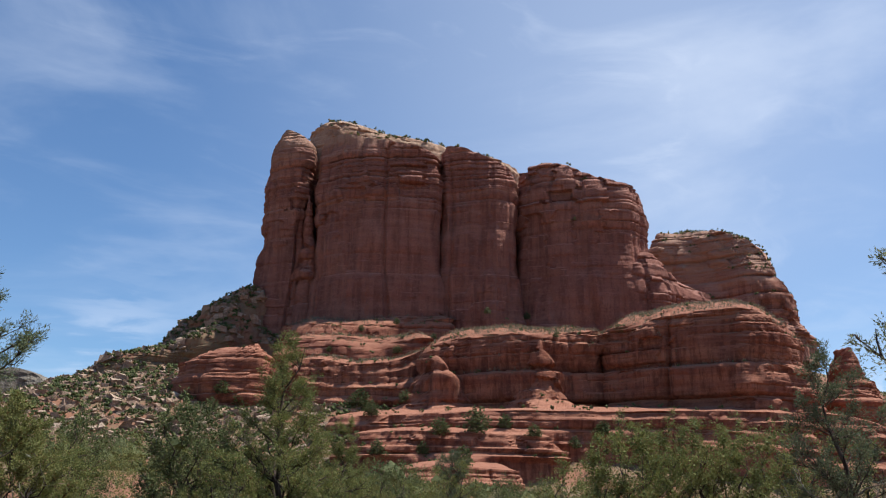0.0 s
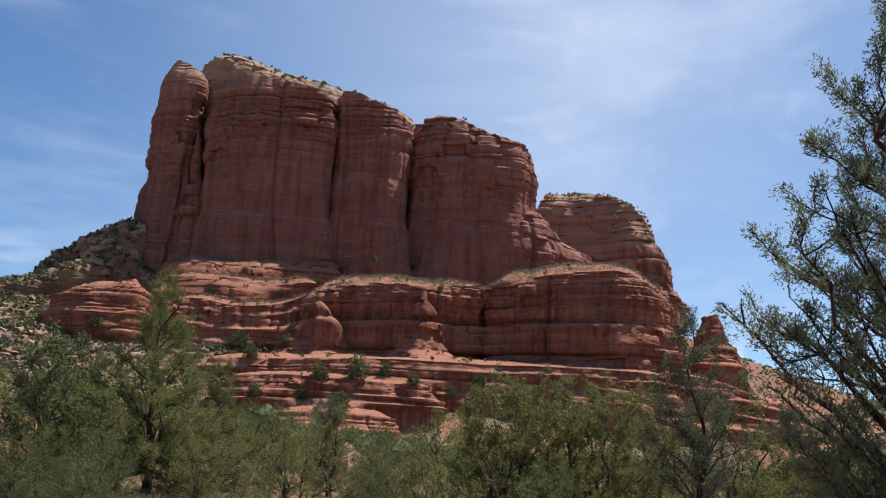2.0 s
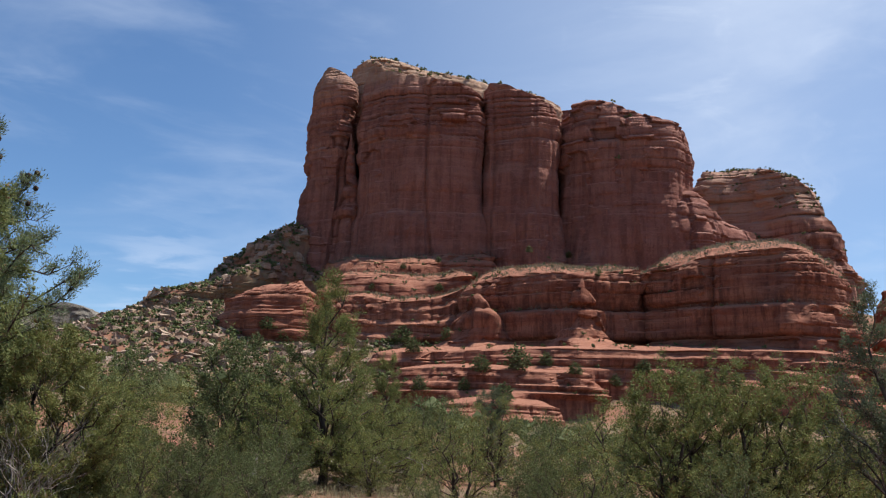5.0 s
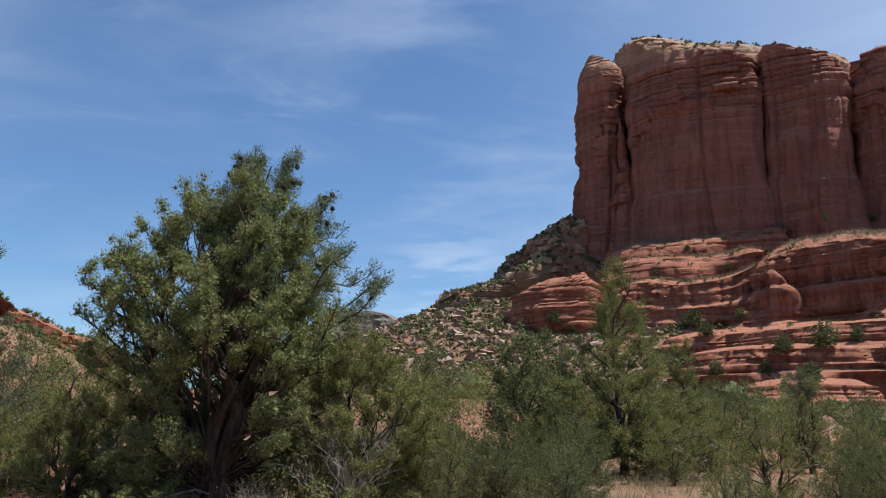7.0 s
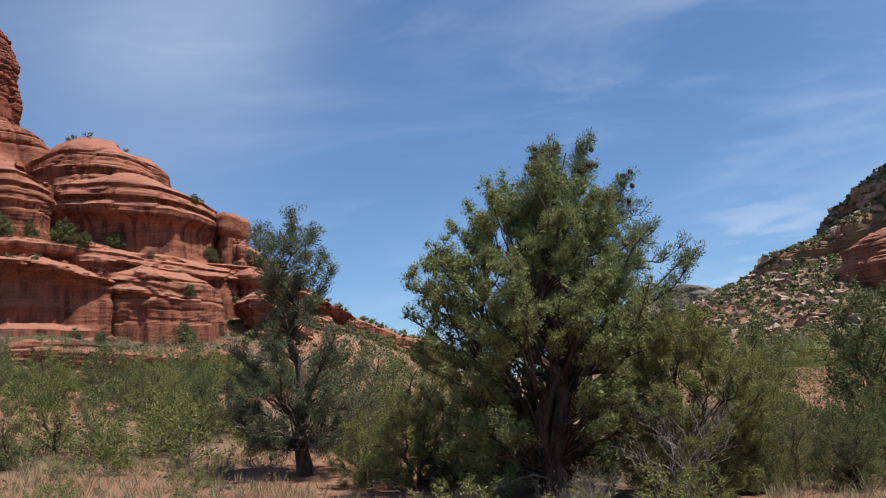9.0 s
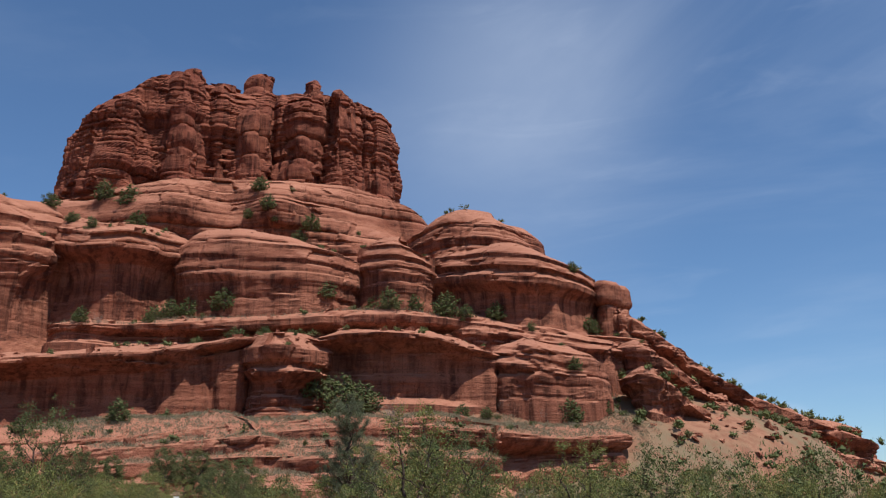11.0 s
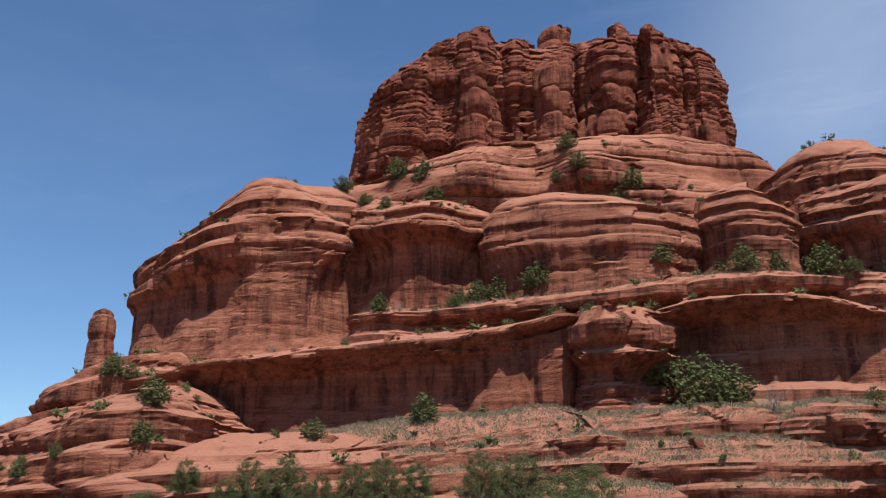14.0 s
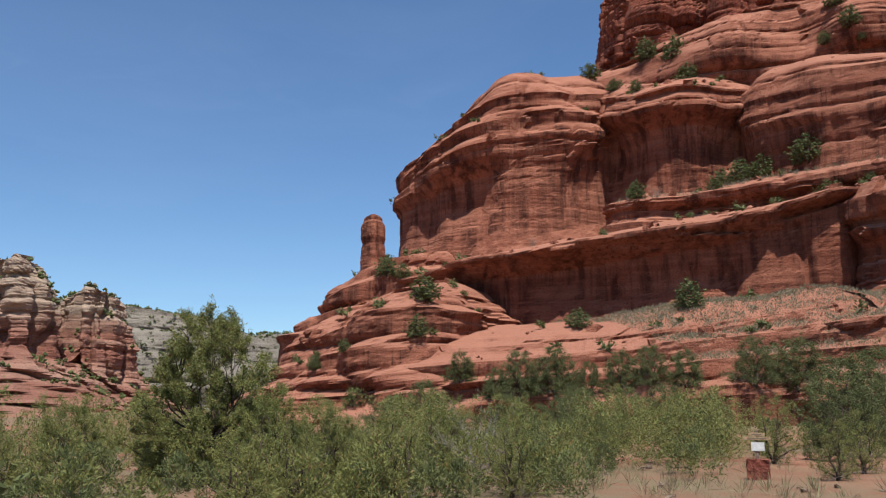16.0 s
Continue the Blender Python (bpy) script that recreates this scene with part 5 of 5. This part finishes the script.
thicket("scrub_thicket", "dark green scrub along the sandy rise", 66, spots_round(60, -44, -20, 25, 36, 1.1, 2.8, clear=2.4), LEAF_SHRUB)
thicket("scrub_thicket", "olive brush at the edge of the sandy track", 67, spots_round(36, -50, -20, 20, 27, 0.8, 2.1, clear=2.0), LEAF_OLIVE)
# trees round the clearing
for kind, az, dist, turn, size in (
    (bushy, -76.5, 17.0, 30, 0.55), (bushy, -73.5, 18.0, 150, 0.5),
    (bushy, -69.5, 19.0, 210, 0.45), (bushy, -88.0, 18.0, 60, 0.5), (bushy, -93.0, 19.0, 270, 0.5), (twigs, -64.0, 20.0, 0, 1.1),
    (bushy, -66.0, 23.0, 80, 0.5), (dark, -43.0, 30.0, 60, 0.8), (bushy, -46.5, 28.0, 200, 0.55), (dark, -40.0, 33.0, 300, 0.8),
    (bushy, -52.0, 31.0, 100, 0.6), (bushy, -55.5, 34.0, 20, 0.62), (dark, -58.0, 40.0, 250, 0.72), (bushy, -61.5, 36.0, 170, 0.6),
    (snag, -7.6, 9.5, 30, 0.8), (bushy, -13.0, 13.0, 90, 0.8), (bushy, -15.0, 24.0, 10, 1.0), (dark, -11.5, 20.0, 160, 1.1),
):
    if dist > 24:
        kind = {bushy: far_bushy, dark: far_dark}.get(kind, kind)
    put_copy(kind, az, dist, turn, size, FORK)

# ---- scatter ----
bpy.context.view_layer.update()
depsgraph = bpy.context.evaluated_depsgraph_get()


def drop(x, y, top=400.0):
    """Height and slope of the highest rock or ground at x, y."""
    hit, place, normal, _, ob, _ = scene.ray_cast(depsgraph, Vector((x, y, top)), Vector((0, 0, -1)))
    return (place.z, normal.z, ob.name.split(".")[0]) if hit else (0.0, 1.0, "ground")


def boulders(rng, places, sizes):
    """Angular stones, each a roughly cut block."""
    base = np.array([(x, y, z) for x in (-1, 1) for y in (-1, 1) for z in (-1, 1)], float)
    quads = np.array([(0, 1, 3, 2), (4, 6, 7, 5), (0, 4, 5, 1), (2, 3, 7, 6), (0, 2, 6, 4), (1, 5, 7, 3)])
    verts, faces = [], []
    for i, (p, s) in enumerate(zip(places, sizes)):
        w = rng.uniform(0, 6.28)
        rot = np.array([[math.cos(w), -math.sin(w), 0], [math.sin(w), math.cos(w), 0], [0, 0, 1]])
        v = base * s * rng.uniform(0.5, 1.0, 3) * (1, 0.8, 0.6) * 0.6 + rng.normal(size=(8, 3)) * 0.16 * s
        verts.append(v @ rot.T + p)
        faces.append(quads + 8 * i)
    return np.concatenate(verts), np.concatenate(faces)


def scrub_mesh(name, rng, places, sizes, per, leaf):
    """Far shrubs, each four ragged leaf masses with a dense heart."""
    p, s = np.asarray(places), np.repeat(np.asarray(sizes), 4)
    off = rng.normal(size=(len(s), 3)) * s[:, None] * (0.24, 0.24, 0.10) + np.array([0, 0, 1.0]) * (s * rng.uniform(0.2, 0.42, len(s)))[:, None]
    c = np.repeat(p, 4, 0) + off
    ways = off / np.maximum(np.linalg.norm(off, axis=1), 1e-6)[:, None]
    v, fs = tufts_mesh(rng, c, ways, s * 0.30, per, 0.34, 0.075, core=0.8)
    return mesh_mixed(name, v, fs, leaf)


def slope_points(rng, count, x0, x1, y0, y1, names, low=-1e9, high=1e9, steep=0.55):
    pts = []
    tries = 0
    while len(pts) < count and tries < count * 12:
        tries += 1
        x, y = rng.uniform(x0, x1), rng.uniform(y0, y1)
        z, nz, hit = drop(x, y)
        if nz > steep and low < z < high and (not names or hit in names):
            pts.append((x, y, z))
    return np.array(pts).reshape(-1, 3)


rng = np.random.RandomState(77)
# the butte's scree: scrub and pale fallen blocks
spots = np.concatenate([slope_points(rng, 3600, 30, 240, 300, 570, ("ground", "spur"), 8, 150, 0.3), slope_points(rng, 900, 90, 215, 470, 575, ("spur",), 8, 170, 0.05)])
scree = tagged(new("slope_scrub", scrub_mesh("slope_scrub", rng, spots, rng.uniform(1.4, 4.2, len(spots)), 8, LEAF_SHRUB)), "dark juniper scrub dotted over the scree slope", "scrub", kind="stuff")
spots = np.concatenate([slope_points(rng, 2000, 20, 215, 330, 560, ("ground",), 12, 130), slope_points(rng, 900, 90, 215, 470, 575, ("spur",), 8, 170, 0.05)])
v, f = boulders(rng, spots, rng.uniform(0.5, 1.0, len(spots)) ** 2.5 * 5.0 + 0.5)
tagged(new("scree_boulders", mesh_from("scree_boulders", v, f, BOULDER_PALE, False)), "pale broken boulders scattered over the scree slope", "boulders", kind="stuff")
spots = np.concatenate([slope_points(rng, 900, 150, 480, 180, 440, (), 6, 125), slope_points(rng, 900, 280, 600, 110, 330, ("ground",), 3, 90)])
tagged(new("ledge_scrub", scrub_mesh("ledge_scrub", rng, spots, rng.uniform(0.9, 2.8, len(spots)), 8, LEAF_SHRUB)), "green scrub growing along the sandstone ledges", "scrub", kind="stuff")
spots = np.concatenate([slope_points(rng, 420, 225, 372, 455, 560, ("caprock", "cliff_wall"), 150, 400, 0.4), slope_points(rng, 230, 425, 500, 340, 440, ("shoulder",), 120, 400, 0.4), slope_points(rng, 60, 320, 400, 380, 470, ("cliff_wall",), 150, 400, 0.4)])
tagged(new("summit_scrub", scrub_mesh("summit_scrub", rng, spots, rng.uniform(1.5, 4.0, len(spots)), 8, LEAF_SHRUB)), "dark scrub along the rim of the butte", "scrub", kind="stuff")
# woodland floor between the track and the butte
az, dist = np.radians(rng.uniform(-4, 88, 2200)), rng.uniform(0, 1, 2200) ** 0.7 * 230 + 66
x, y = np.sin(az) * dist, np.cos(az) * dist
z = terrain(x, y)
spots = np.stack([x, y, z], 1)[z < 16][:1500]
tagged(new("woodland", scrub_mesh("woodland", rng, spots, rng.uniform(2.0, 4.6, len(spots)), 22, LEAF_SHRUB)), "low green juniper woodland below the butte", "woodland", kind="stuff")
# bell rock scrub
spots = slope_points(rng, 210, -176, -36, 50, 188, ("dome", "skirt", "shelf", "cliff", "spur", "base_ledge", "tail", "ground"), 9, 64, 0.72)
tagged(new("bell_scrub", scrub_mesh("bell_scrub", rng, spots, rng.uniform(0.5, 1.5, len(spots)), 16, LEAF_SHRUB)), "small green shrubs in the joints of the bell rock", "scrub", kind="stuff")


def grass_mesh(name, rng, places, size, per, leaf):
    """Tufts of thin dry blades."""
    p = np.asarray(places)
    v, f = blades(rng, p + np.array([0, 0, 0.02]), np.full(len(p), 0.09), per, size, 0.006, 1.6)
    return mesh_from(name, v, f, leaf, False)


def clearing_points(rng, count, centre, near, far, az0, az1):
    az, dist = np.radians(rng.uniform(az0, az1, count * 3)), near + (far - near) * rng.uniform(0, 1, count * 3) ** 0.8
    x, y = centre[0] + np.sin(az) * dist, centre[1] + np.cos(az) * dist
    keep = vnoise(x / 3.0, y / 3.0, 0, 44) > -0.3
    x, y = x[keep][:count], y[keep][:count]
    return np.stack([x, y, terrain(x, y)], 1)


tagged(new("dry_grass", grass_mesh("dry_grass", rng, clearing_points(rng, 4600, (0, 0), 5, 34, -62, 45), 0.22, 14, GRASS)), "tufts of dry straw-coloured grass on red soil", "grass", kind="stuff")
tagged(new("dry_grass", grass_mesh("clearing_grass", rng, clearing_points(rng, 1500, FORK, 9, 45, -110, 5), 0.28, 22, GRASS)), "dry pale grass round the sandy clearing", "grass", kind="stuff")

spots = slope_points(rng, 2400, -800, -400, -70, 290, ("slope", "cliff_wall"), 3, 120, 0.05)
tagged(new("canyon_scrub", scrub_mesh("canyon_scrub", rng, spots, rng.uniform(1.8, 4.4, len(spots)), 7, LEAF_SHRUB)), "dark scrub dotted over the distant canyon slopes", "scrub", kind="stuff")

spots = slope_points(rng, 4600, 180, 440, 240, 500, ("bench", "tier", "ground"), 60, 125, 0.75)
v, f = blades(rng, spots, np.full(len(spots), 1.6), 9, 1.0, 0.16, 0.9)
tagged(new("bench_grass", mesh_from("bench_grass", v, f, LEAF_SAGE, False)), "grey-green grass on the benches below the cliff", "grass", kind="stuff")
spots = slope_points(rng, 700, -142, -52, 83, 173, ("shelf", "ground"), 13, 44, 0.85)
v, f = blades(rng, spots, np.full(len(spots), 0.4), 12, 0.4, 0.03, 1.0)
tagged(new("shelf_grass", mesh_from("shelf_grass", v, f, LEAF_SAGE, False)), "thin sage and grass along the rock shelf", "grass", kind="stuff")

spots = slope_points(rng, 230, -68, 38, 138, 258, ("ground", "tail"), 6, 40, 0.4)
tagged(new("spur_scrub", scrub_mesh("spur_scrub", rng, spots, rng.uniform(0.9, 2.4, len(spots)), 16, LEAF_SHRUB)), "green scrub on the low spur of the bell rock", "scrub", kind="stuff")
spots = slope_points(rng, 160, -68, 38, 138, 258, ("ground",), 6, 40, 0.4)
v, f = boulders(rng, spots, rng.uniform(0, 1, len(spots)) ** 2 * 2.2 + 0.3)
tagged(new("spur_boulders", mesh_from("spur_boulders", v, f, ROCK_BELL, False)), "red sandstone boulders on the low spur", "boulders", kind="stuff")

# ---- single trees and shrubs on the ledges: x, y, height above the datum, size ----
BELL_JUNIPERS = [(-119, 132.1, 63, 2.6), (-115.2, 130.1, 58.3, 2.5), (-111.1, 134.2, 54.9, 3.3), (-109.2, 135.3, 54.6, 2.8), (-119.5, 129.7, 57, 1.8), (-114.8, 131.7, 55.1, 1.4), (-144.6, 106.9, 56.6, 2.4), (-141.4, 115.5, 59.5, 3.4), (-136.7, 117.3, 58.4, 3.9), (-132.7, 115.9, 54.7, 2.9), (-99.8, 127.8, 38.7, 3), (-121.5, 119, 38.9, 3.5), (-114, 119.3, 36.9, 3.5), (-124.7, 114.4, 37.2, 2.6), (-123.1, 116.3, 36.2, 3.1), (-107.8, 116, 33, 2.8), (-89.6, 131.6, 36.5, 3.3), (-88.7, 137.9, 38.8, 2.7), (-95.2, 135.7, 38.9, 2.6), (-82.2, 137.2, 33.8, 3.8), (-75.6, 142.3, 34.9, 2.8), (-65, 157.3, 35.3, 2.7), (-90.3, 114, 18.7, 4), (-85.1, 113.1, 17.9, 5.1), (-84.1, 116.5, 19.7, 4.2)]
BELL_SHRUBS = [(-139.4, 107.5, 53.2, 1.8), (-134.2, 107.8, 50.8, 1.7), (-104.2, 118.5, 33.1, 1.9), (-120.5, 109.3, 34, 1.5), (-113.3, 113.2, 32.6, 1.5), (-127.4, 102, 32.4, 2.3), (-79.2, 138.6, 34.4, 2), (-65.9, 152.8, 44.5, 1.8), (-61.5, 160.8, 34.6, 1.9), (-60.5, 138, 26.6, 1.9), (-69.5, 142.7, 32, 1.5), (-72.1, 123.8, 18.7, 2.3), (-70.7, 128.6, 17.6, 1.6), (-60.8, 136.4, 18.6, 3.2), (-101.8, 89.1, 15.8, 2.7), (-117.9, 86.3, 15.4, 1.8), (-58.2, 143.1, 19.3, 2.3), (-137.7, 70.5, 22.7, 2.6), (-116.7, 67, 17.9, 2.5), (-136.6, 72.3, 21.5, 1.9), (-115.1, 65.5, 12.4, 2.1), (-107.5, 79.7, 13.8, 1.8), (-122.2, 57.1, 9.9, 1.6), (-118.6, 58.9, 10.7, 1.3), (-129, 102.2, 31.3, 2)]
BELL_DEAD = [(-95.2, 108.4, 20.5, 3.3), (-101.9, 102, 18, 2.7), (-88, 106.3, 16.8, 1.9), (-77.2, 113.2, 16.1, 3.1), (-69.5, 132.5, 18.7, 2.5), (-64.4, 133.5, 17.4, 2.2), (-75.6, 121.4, 19.7, 1.4), (-125.5, 104, 33.1, 1.7), (-139.7, 93.1, 32, 1.8)]
FOOT_TREES = [(-105.5, 62.2, 5.1, 4.1), (-107.6, 66.8, 6.6, 3.3), (-102.3, 70.1, 6.8, 4.7), (-100.8, 73, 6.5, 4.7), (-98.3, 74.9, 6.8, 3.3), (-96.7, 77.1, 7.3, 3.8), (-93.7, 77.9, 7.5, 3.9), (-90.7, 79.3, 7.5, 3.5), (-88.3, 84.4, 6.4, 4.4), (-117.2, 59.5, 6.6, 2.1), (-122.4, 57.1, 9.6, 2.2), (-104.1, 68.8, 5.4, 3.1), (-97.7, 56.5, 4.4, 3), (-88.9, 66.6, 4.5, 3.3), (-81.1, 66.6, 4.4, 3.3), (-76.2, 66, 4.4, 3.3), (-69.8, 64.1, 4.4, 2.6), (-78.3, 58.5, 4.4, 2.1), (-87.6, 88.5, 5.1, 5.1), (-58.4, 61.5, 4.4, 4.2), (-69.5, 76.3, 4.4, 5.6), (-54.6, 50.7, 4.4, 1.8), (-62.8, 52.8, 4.4, 1.7), (-70.9, 56.4, 4.4, 3), (-69, 51.5, 4.4, 2.5)]
BUTTE_TREES = [(197, 380.4, 47.1, 8.6), (186.8, 349.7, 40.4, 6.5), (209.8, 360.3, 48.9, 5.8), (193, 304.2, 27.9, 6.8), (205.9, 297.3, 30.9, 10), (223.9, 302.7, 34, 5.7), (222.1, 281.5, 28.6, 4.9), (171.3, 315, 20.9, 5.8), (186.7, 306.6, 22.5, 4.9), (185.3, 276.5, 17, 6.7), (166.1, 285.9, 9.9, 5), (245.6, 285.2, 24.9, 4.7), (141.7, 413.2, 51.3, 6), (149.9, 412.7, 47.6, 7.2), (135, 407.6, 43, 7), (226.2, 398.3, 76.4, 4.4), (222.7, 431.9, 94.3, 3.4), (239.9, 423.5, 98.9, 3.4), (288.2, 301.8, 80, 4), (314, 403.1, 109, 4.2), (282.3, 397.8, 105.7, 3.7), (245.5, 394.1, 87, 3), (197.2, 416.9, 77.6, 3.2), (263.5, 317, 78.3, 2.6), (256.2, 279.6, 31.6, 5.7)]



def set_on_rock(kind, rows, tall, label, group, turn=37.0):
    for i, (x, y, z, h) in enumerate(rows):
        hit, place, _, _, _, _ = scene.ray_cast(depsgraph, Vector((x, y, z + 2.0)), Vector((0, 0, -1)))
        foot = place.z if hit and abs(place.z - z) < 4 else z
        made = copy_thing(kind, pose(x, y, foot - 0.1, 0, 0, i * turn))
        made.scale = (h / tall * (1.15 if i % 3 else 1.4), h / tall * (1.15 if i % 3 else 1.3), h / tall)
        tagged(made, label, "", group)


set_on_rock(far_tree, BELL_JUNIPERS, 2.8, "dark green juniper rooted on a sandstone ledge", "ledge junipers")
set_on_rock(far_tree, BELL_SHRUBS, 2.8, "small green shrub growing on red rock", "ledge shrubs", 71.0)
set_on_rock(twigs, BELL_DEAD, 1.6, "leafless grey shrub on the grassy ledge", "dead shrubs")
set_on_rock(dark, FOOT_TREES, 3.5, "green juniper at the foot of the red rock", "foot junipers", 53.0)
set_on_rock(far_tree, BUTTE_TREES, 3.0, "dark juniper on the ledges of the butte", "butte junipers", 29.0)

# ---- cones on the pinyon ----
cone_bm = bmesh.new()
bmesh.ops.create_icosphere(cone_bm, subdivisions=2, radius=1.0)
for v in cone_bm.verts:
    k = 1.0 - 0.35 * max(0.0, v.co.z) + 0.13 * math.sin(v.co.z * 19.0) + 0.08 * math.sin(5 * math.atan2(v.co.y, v.co.x) + v.co.z * 9)
    v.co = Vector((v.co.x * 0.042 * k, v.co.y * 0.042 * k, v.co.z * 0.055))
cone_mesh = bpy.data.meshes.new("cone")
cone_bm.to_mesh(cone_mesh)
cone_bm.free()
cone_mesh.materials.append(CONE)
crown = [c for c in pinyon.children if c.name.startswith("crown")][0]
co = np.empty(len(crown.data.vertices) * 3, np.float32)
crown.data.vertices.foreach_get("co", co)
co = co.reshape(-1, 3)
tips = co[(co[:, 2] > 4.3) & (co[:, 1] < 0.35)]
for i in range(80):
    p = tips[(i * 7919) % len(tips)]
    c = part("cone", cone_mesh, pinyon)
    c.matrix_basis = pose(*[float(q) for q in p], 20 * (i % 5), 15 * (i % 7), i * 40)


# ---- bleached stump beside the track ----
stump = tagged(new("dead_stump"), "bleached grey dead stump with a forked broken top", "stump")
v, f = tube([[((0, 0, -0.1), 0.09), ((0.02, 0, 0.2), 0.07), ((-0.02, 0.01, 0.5), 0.06), ((0.03, 0, 0.8), 0.035), ((0.05, 0.01, 0.95), 0.012)]], 9)
part("trunk", mesh_from("stump_trunk", v, f, BARK_GREY), stump)
for tip, thick in (((-0.16, 0.03, 0.78), 0.032), ((0.2, -0.04, 0.62), 0.026)):
    v, f = tube([[((0, 0, 0.36), thick), ((tip[0] * 0.6, tip[1], 0.5), thick * 0.7), (tip, thick * 0.2)]], 7)
    part("branch", mesh_from("stump_branch", v, f, BARK_GREY), stump)
stand(stump, 18.7, 18.0, 20)


# ---- trail sign in the clearing ----
WOOD = plain_material("weathered_board", (0.46, 0.33, 0.19), (0.26, 0.17, 0.095), 14.0, 0.8)
PAPER = plain_material("notice_paper", (0.66, 0.66, 0.64), (0.54, 0.54, 0.52), 8.0, 0.6)
POST = plain_material("post_wood", (0.26, 0.2, 0.15), (0.12, 0.09, 0.07), 20.0, 0.85)
GABION = sandstone("gabion_stone", 0.35, (0.25, 0.075, 0.05), (0.34, 0.12, 0.08), (0.09, 0.03, 0.024), None, 0.3, 0.5)
INK = plain_material("faded_print", (0.2, 0.17, 0.14), (0.13, 0.11, 0.09), 30.0, 0.7)


def block(name, size, at_, material, parent, label="", bevel=0.006, turn=0.0, cuts=0, rough=0.0, seed=0):
    bm = bmesh.new()
    bmesh.ops.create_cube(bm, size=1.0)
    for v in bm.verts:
        v.co = Vector((v.co.x * size[0], v.co.y * size[1], v.co.z * size[2]))
    if cuts:
        bmesh.ops.subdivide_edges(bm, edges=bm.edges[:], cuts=cuts, use_grid_fill=True)
        for v in bm.verts:
            v.co += noise.noise_vector(v.co * 9 + Vector((seed, 0, 0))) * rough + v.co.normalized() * (rough * 0.6 * noise.noise(v.co * 22))
    elif bevel:
        bmesh.ops.bevel(bm, geom=bm.edges[:], offset=bevel, segments=2, affect="EDGES")
    me = bpy.data.meshes.new(name)
    bm.to_mesh(me)
    bm.free()
    me.materials.append(material)
    ob = part(name, me, parent, label)
    ob.matrix_basis = pose(*at_, 0, 0, turn)
    return ob


sign = tagged(new("trail_sign"), "wooden trail sign on a post in a red stone cairn", "sign")
block("cairn", (0.48, 0.46, 0.46), (0, 0, 0.23), GABION, sign, "dark red stone cairn base", cuts=9, rough=0.035)
block("post", (0.07, 0.07, 0.72), (0, 0.02, 0.74), POST, sign)
board = block("board", (0.60, 0.028, 0.075), (0, -0.035, 0.93), WOOD, sign, "tan wooden direction board")
upper = block("board", (0.36, 0.028, 0.07), (0, -0.035, 1.015), WOOD, sign, "tan wooden direction board")
for parent, wide in ((board, 0.42), (upper, 0.22)):
    block("lettering", (wide, 0.003, 0.016), (0, -0.0165, 0.0), INK, parent, "", 0.0)
block("notice", (0.29, 0.012, 0.2), (0.015, -0.03, 0.74), PAPER, sign, "white notice panel")
SIGN_AZ, SIGN_D = -47.4, 22.3
sx, sy = FORK[0] + math.sin(radians(SIGN_AZ)) * SIGN_D, FORK[1] + math.cos(radians(SIGN_AZ)) * SIGN_D
sign.matrix_basis = pose(sx, sy, height_at(sx, sy) - 0.01, 0, 0, -SIGN_AZ)

# ---- low growth and stones ----
talus = slope_points(rng, 6500, -120, -50, 83, 146, ("ground", "base_ledge"), 8, 33, 0.6)
v, f = blades(rng, talus + np.array([0, 0, 0.05]), np.full(len(talus), 0.4), 16, 0.26, 0.03, 1.1)
tagged(new("ledge_grass", mesh_from("ledge_grass", v, f, LEAF_TALUS, False)), "pale sage and dry grass on the talus bench", "grass", kind="stuff")
stones = np.concatenate([clearing_points(rng, 700, (0, 0), 5, 40, -62, 40), clearing_points(rng, 500, FORK, 8, 40, -110, 5)])
v, f = boulders(rng, stones, rng.uniform(0, 1, len(stones)) ** 3 * 0.22 + 0.04)
tagged(new("loose_stones", mesh_from("loose_stones", v, f, BOULDER_PALE, False)), "small loose stones on the red soil", "stones", kind="stuff")
debris = slope_points(rng, 420, -142, -52, 68, 148, (), 8, 60, 0.75)
v, f = boulders(rng, debris, rng.uniform(0, 1, len(debris)) ** 3 * 1.1 + 0.2)
tagged(new("fallen_blocks", mesh_from("fallen_blocks", v, f, ROCK_BELL, False)), "fallen red sandstone blocks on the ledges", "boulders", kind="stuff")
low = np.random.RandomState(9)
for _ in range(110):
    az, dist = low.uniform(-58, 20), low.uniform(9, 26)
    if near_clearing(az, dist) or abs(az + 42) < 7 or abs(az + 17.3) < 2.5 or abs(az + 3) < 8 and dist > 12:
        continue
    put_copy((sage, twigs, sage)[low.randint(3)], az, dist, low.uniform(0, 360), low.uniform(0.25, 0.5))
for _ in range(90):
    az, dist = low.uniform(-100, -30), low.uniform(13, 42)
    if -60 < az < -45 and dist < 26:
        continue
    put_copy((sage, twigs, far_bushy, sage, far_dark)[low.randint(5)], az, dist, low.uniform(0, 360), low.uniform(0.45, 0.8) * (0.5 if dist < 24 else 0.8), FORK)
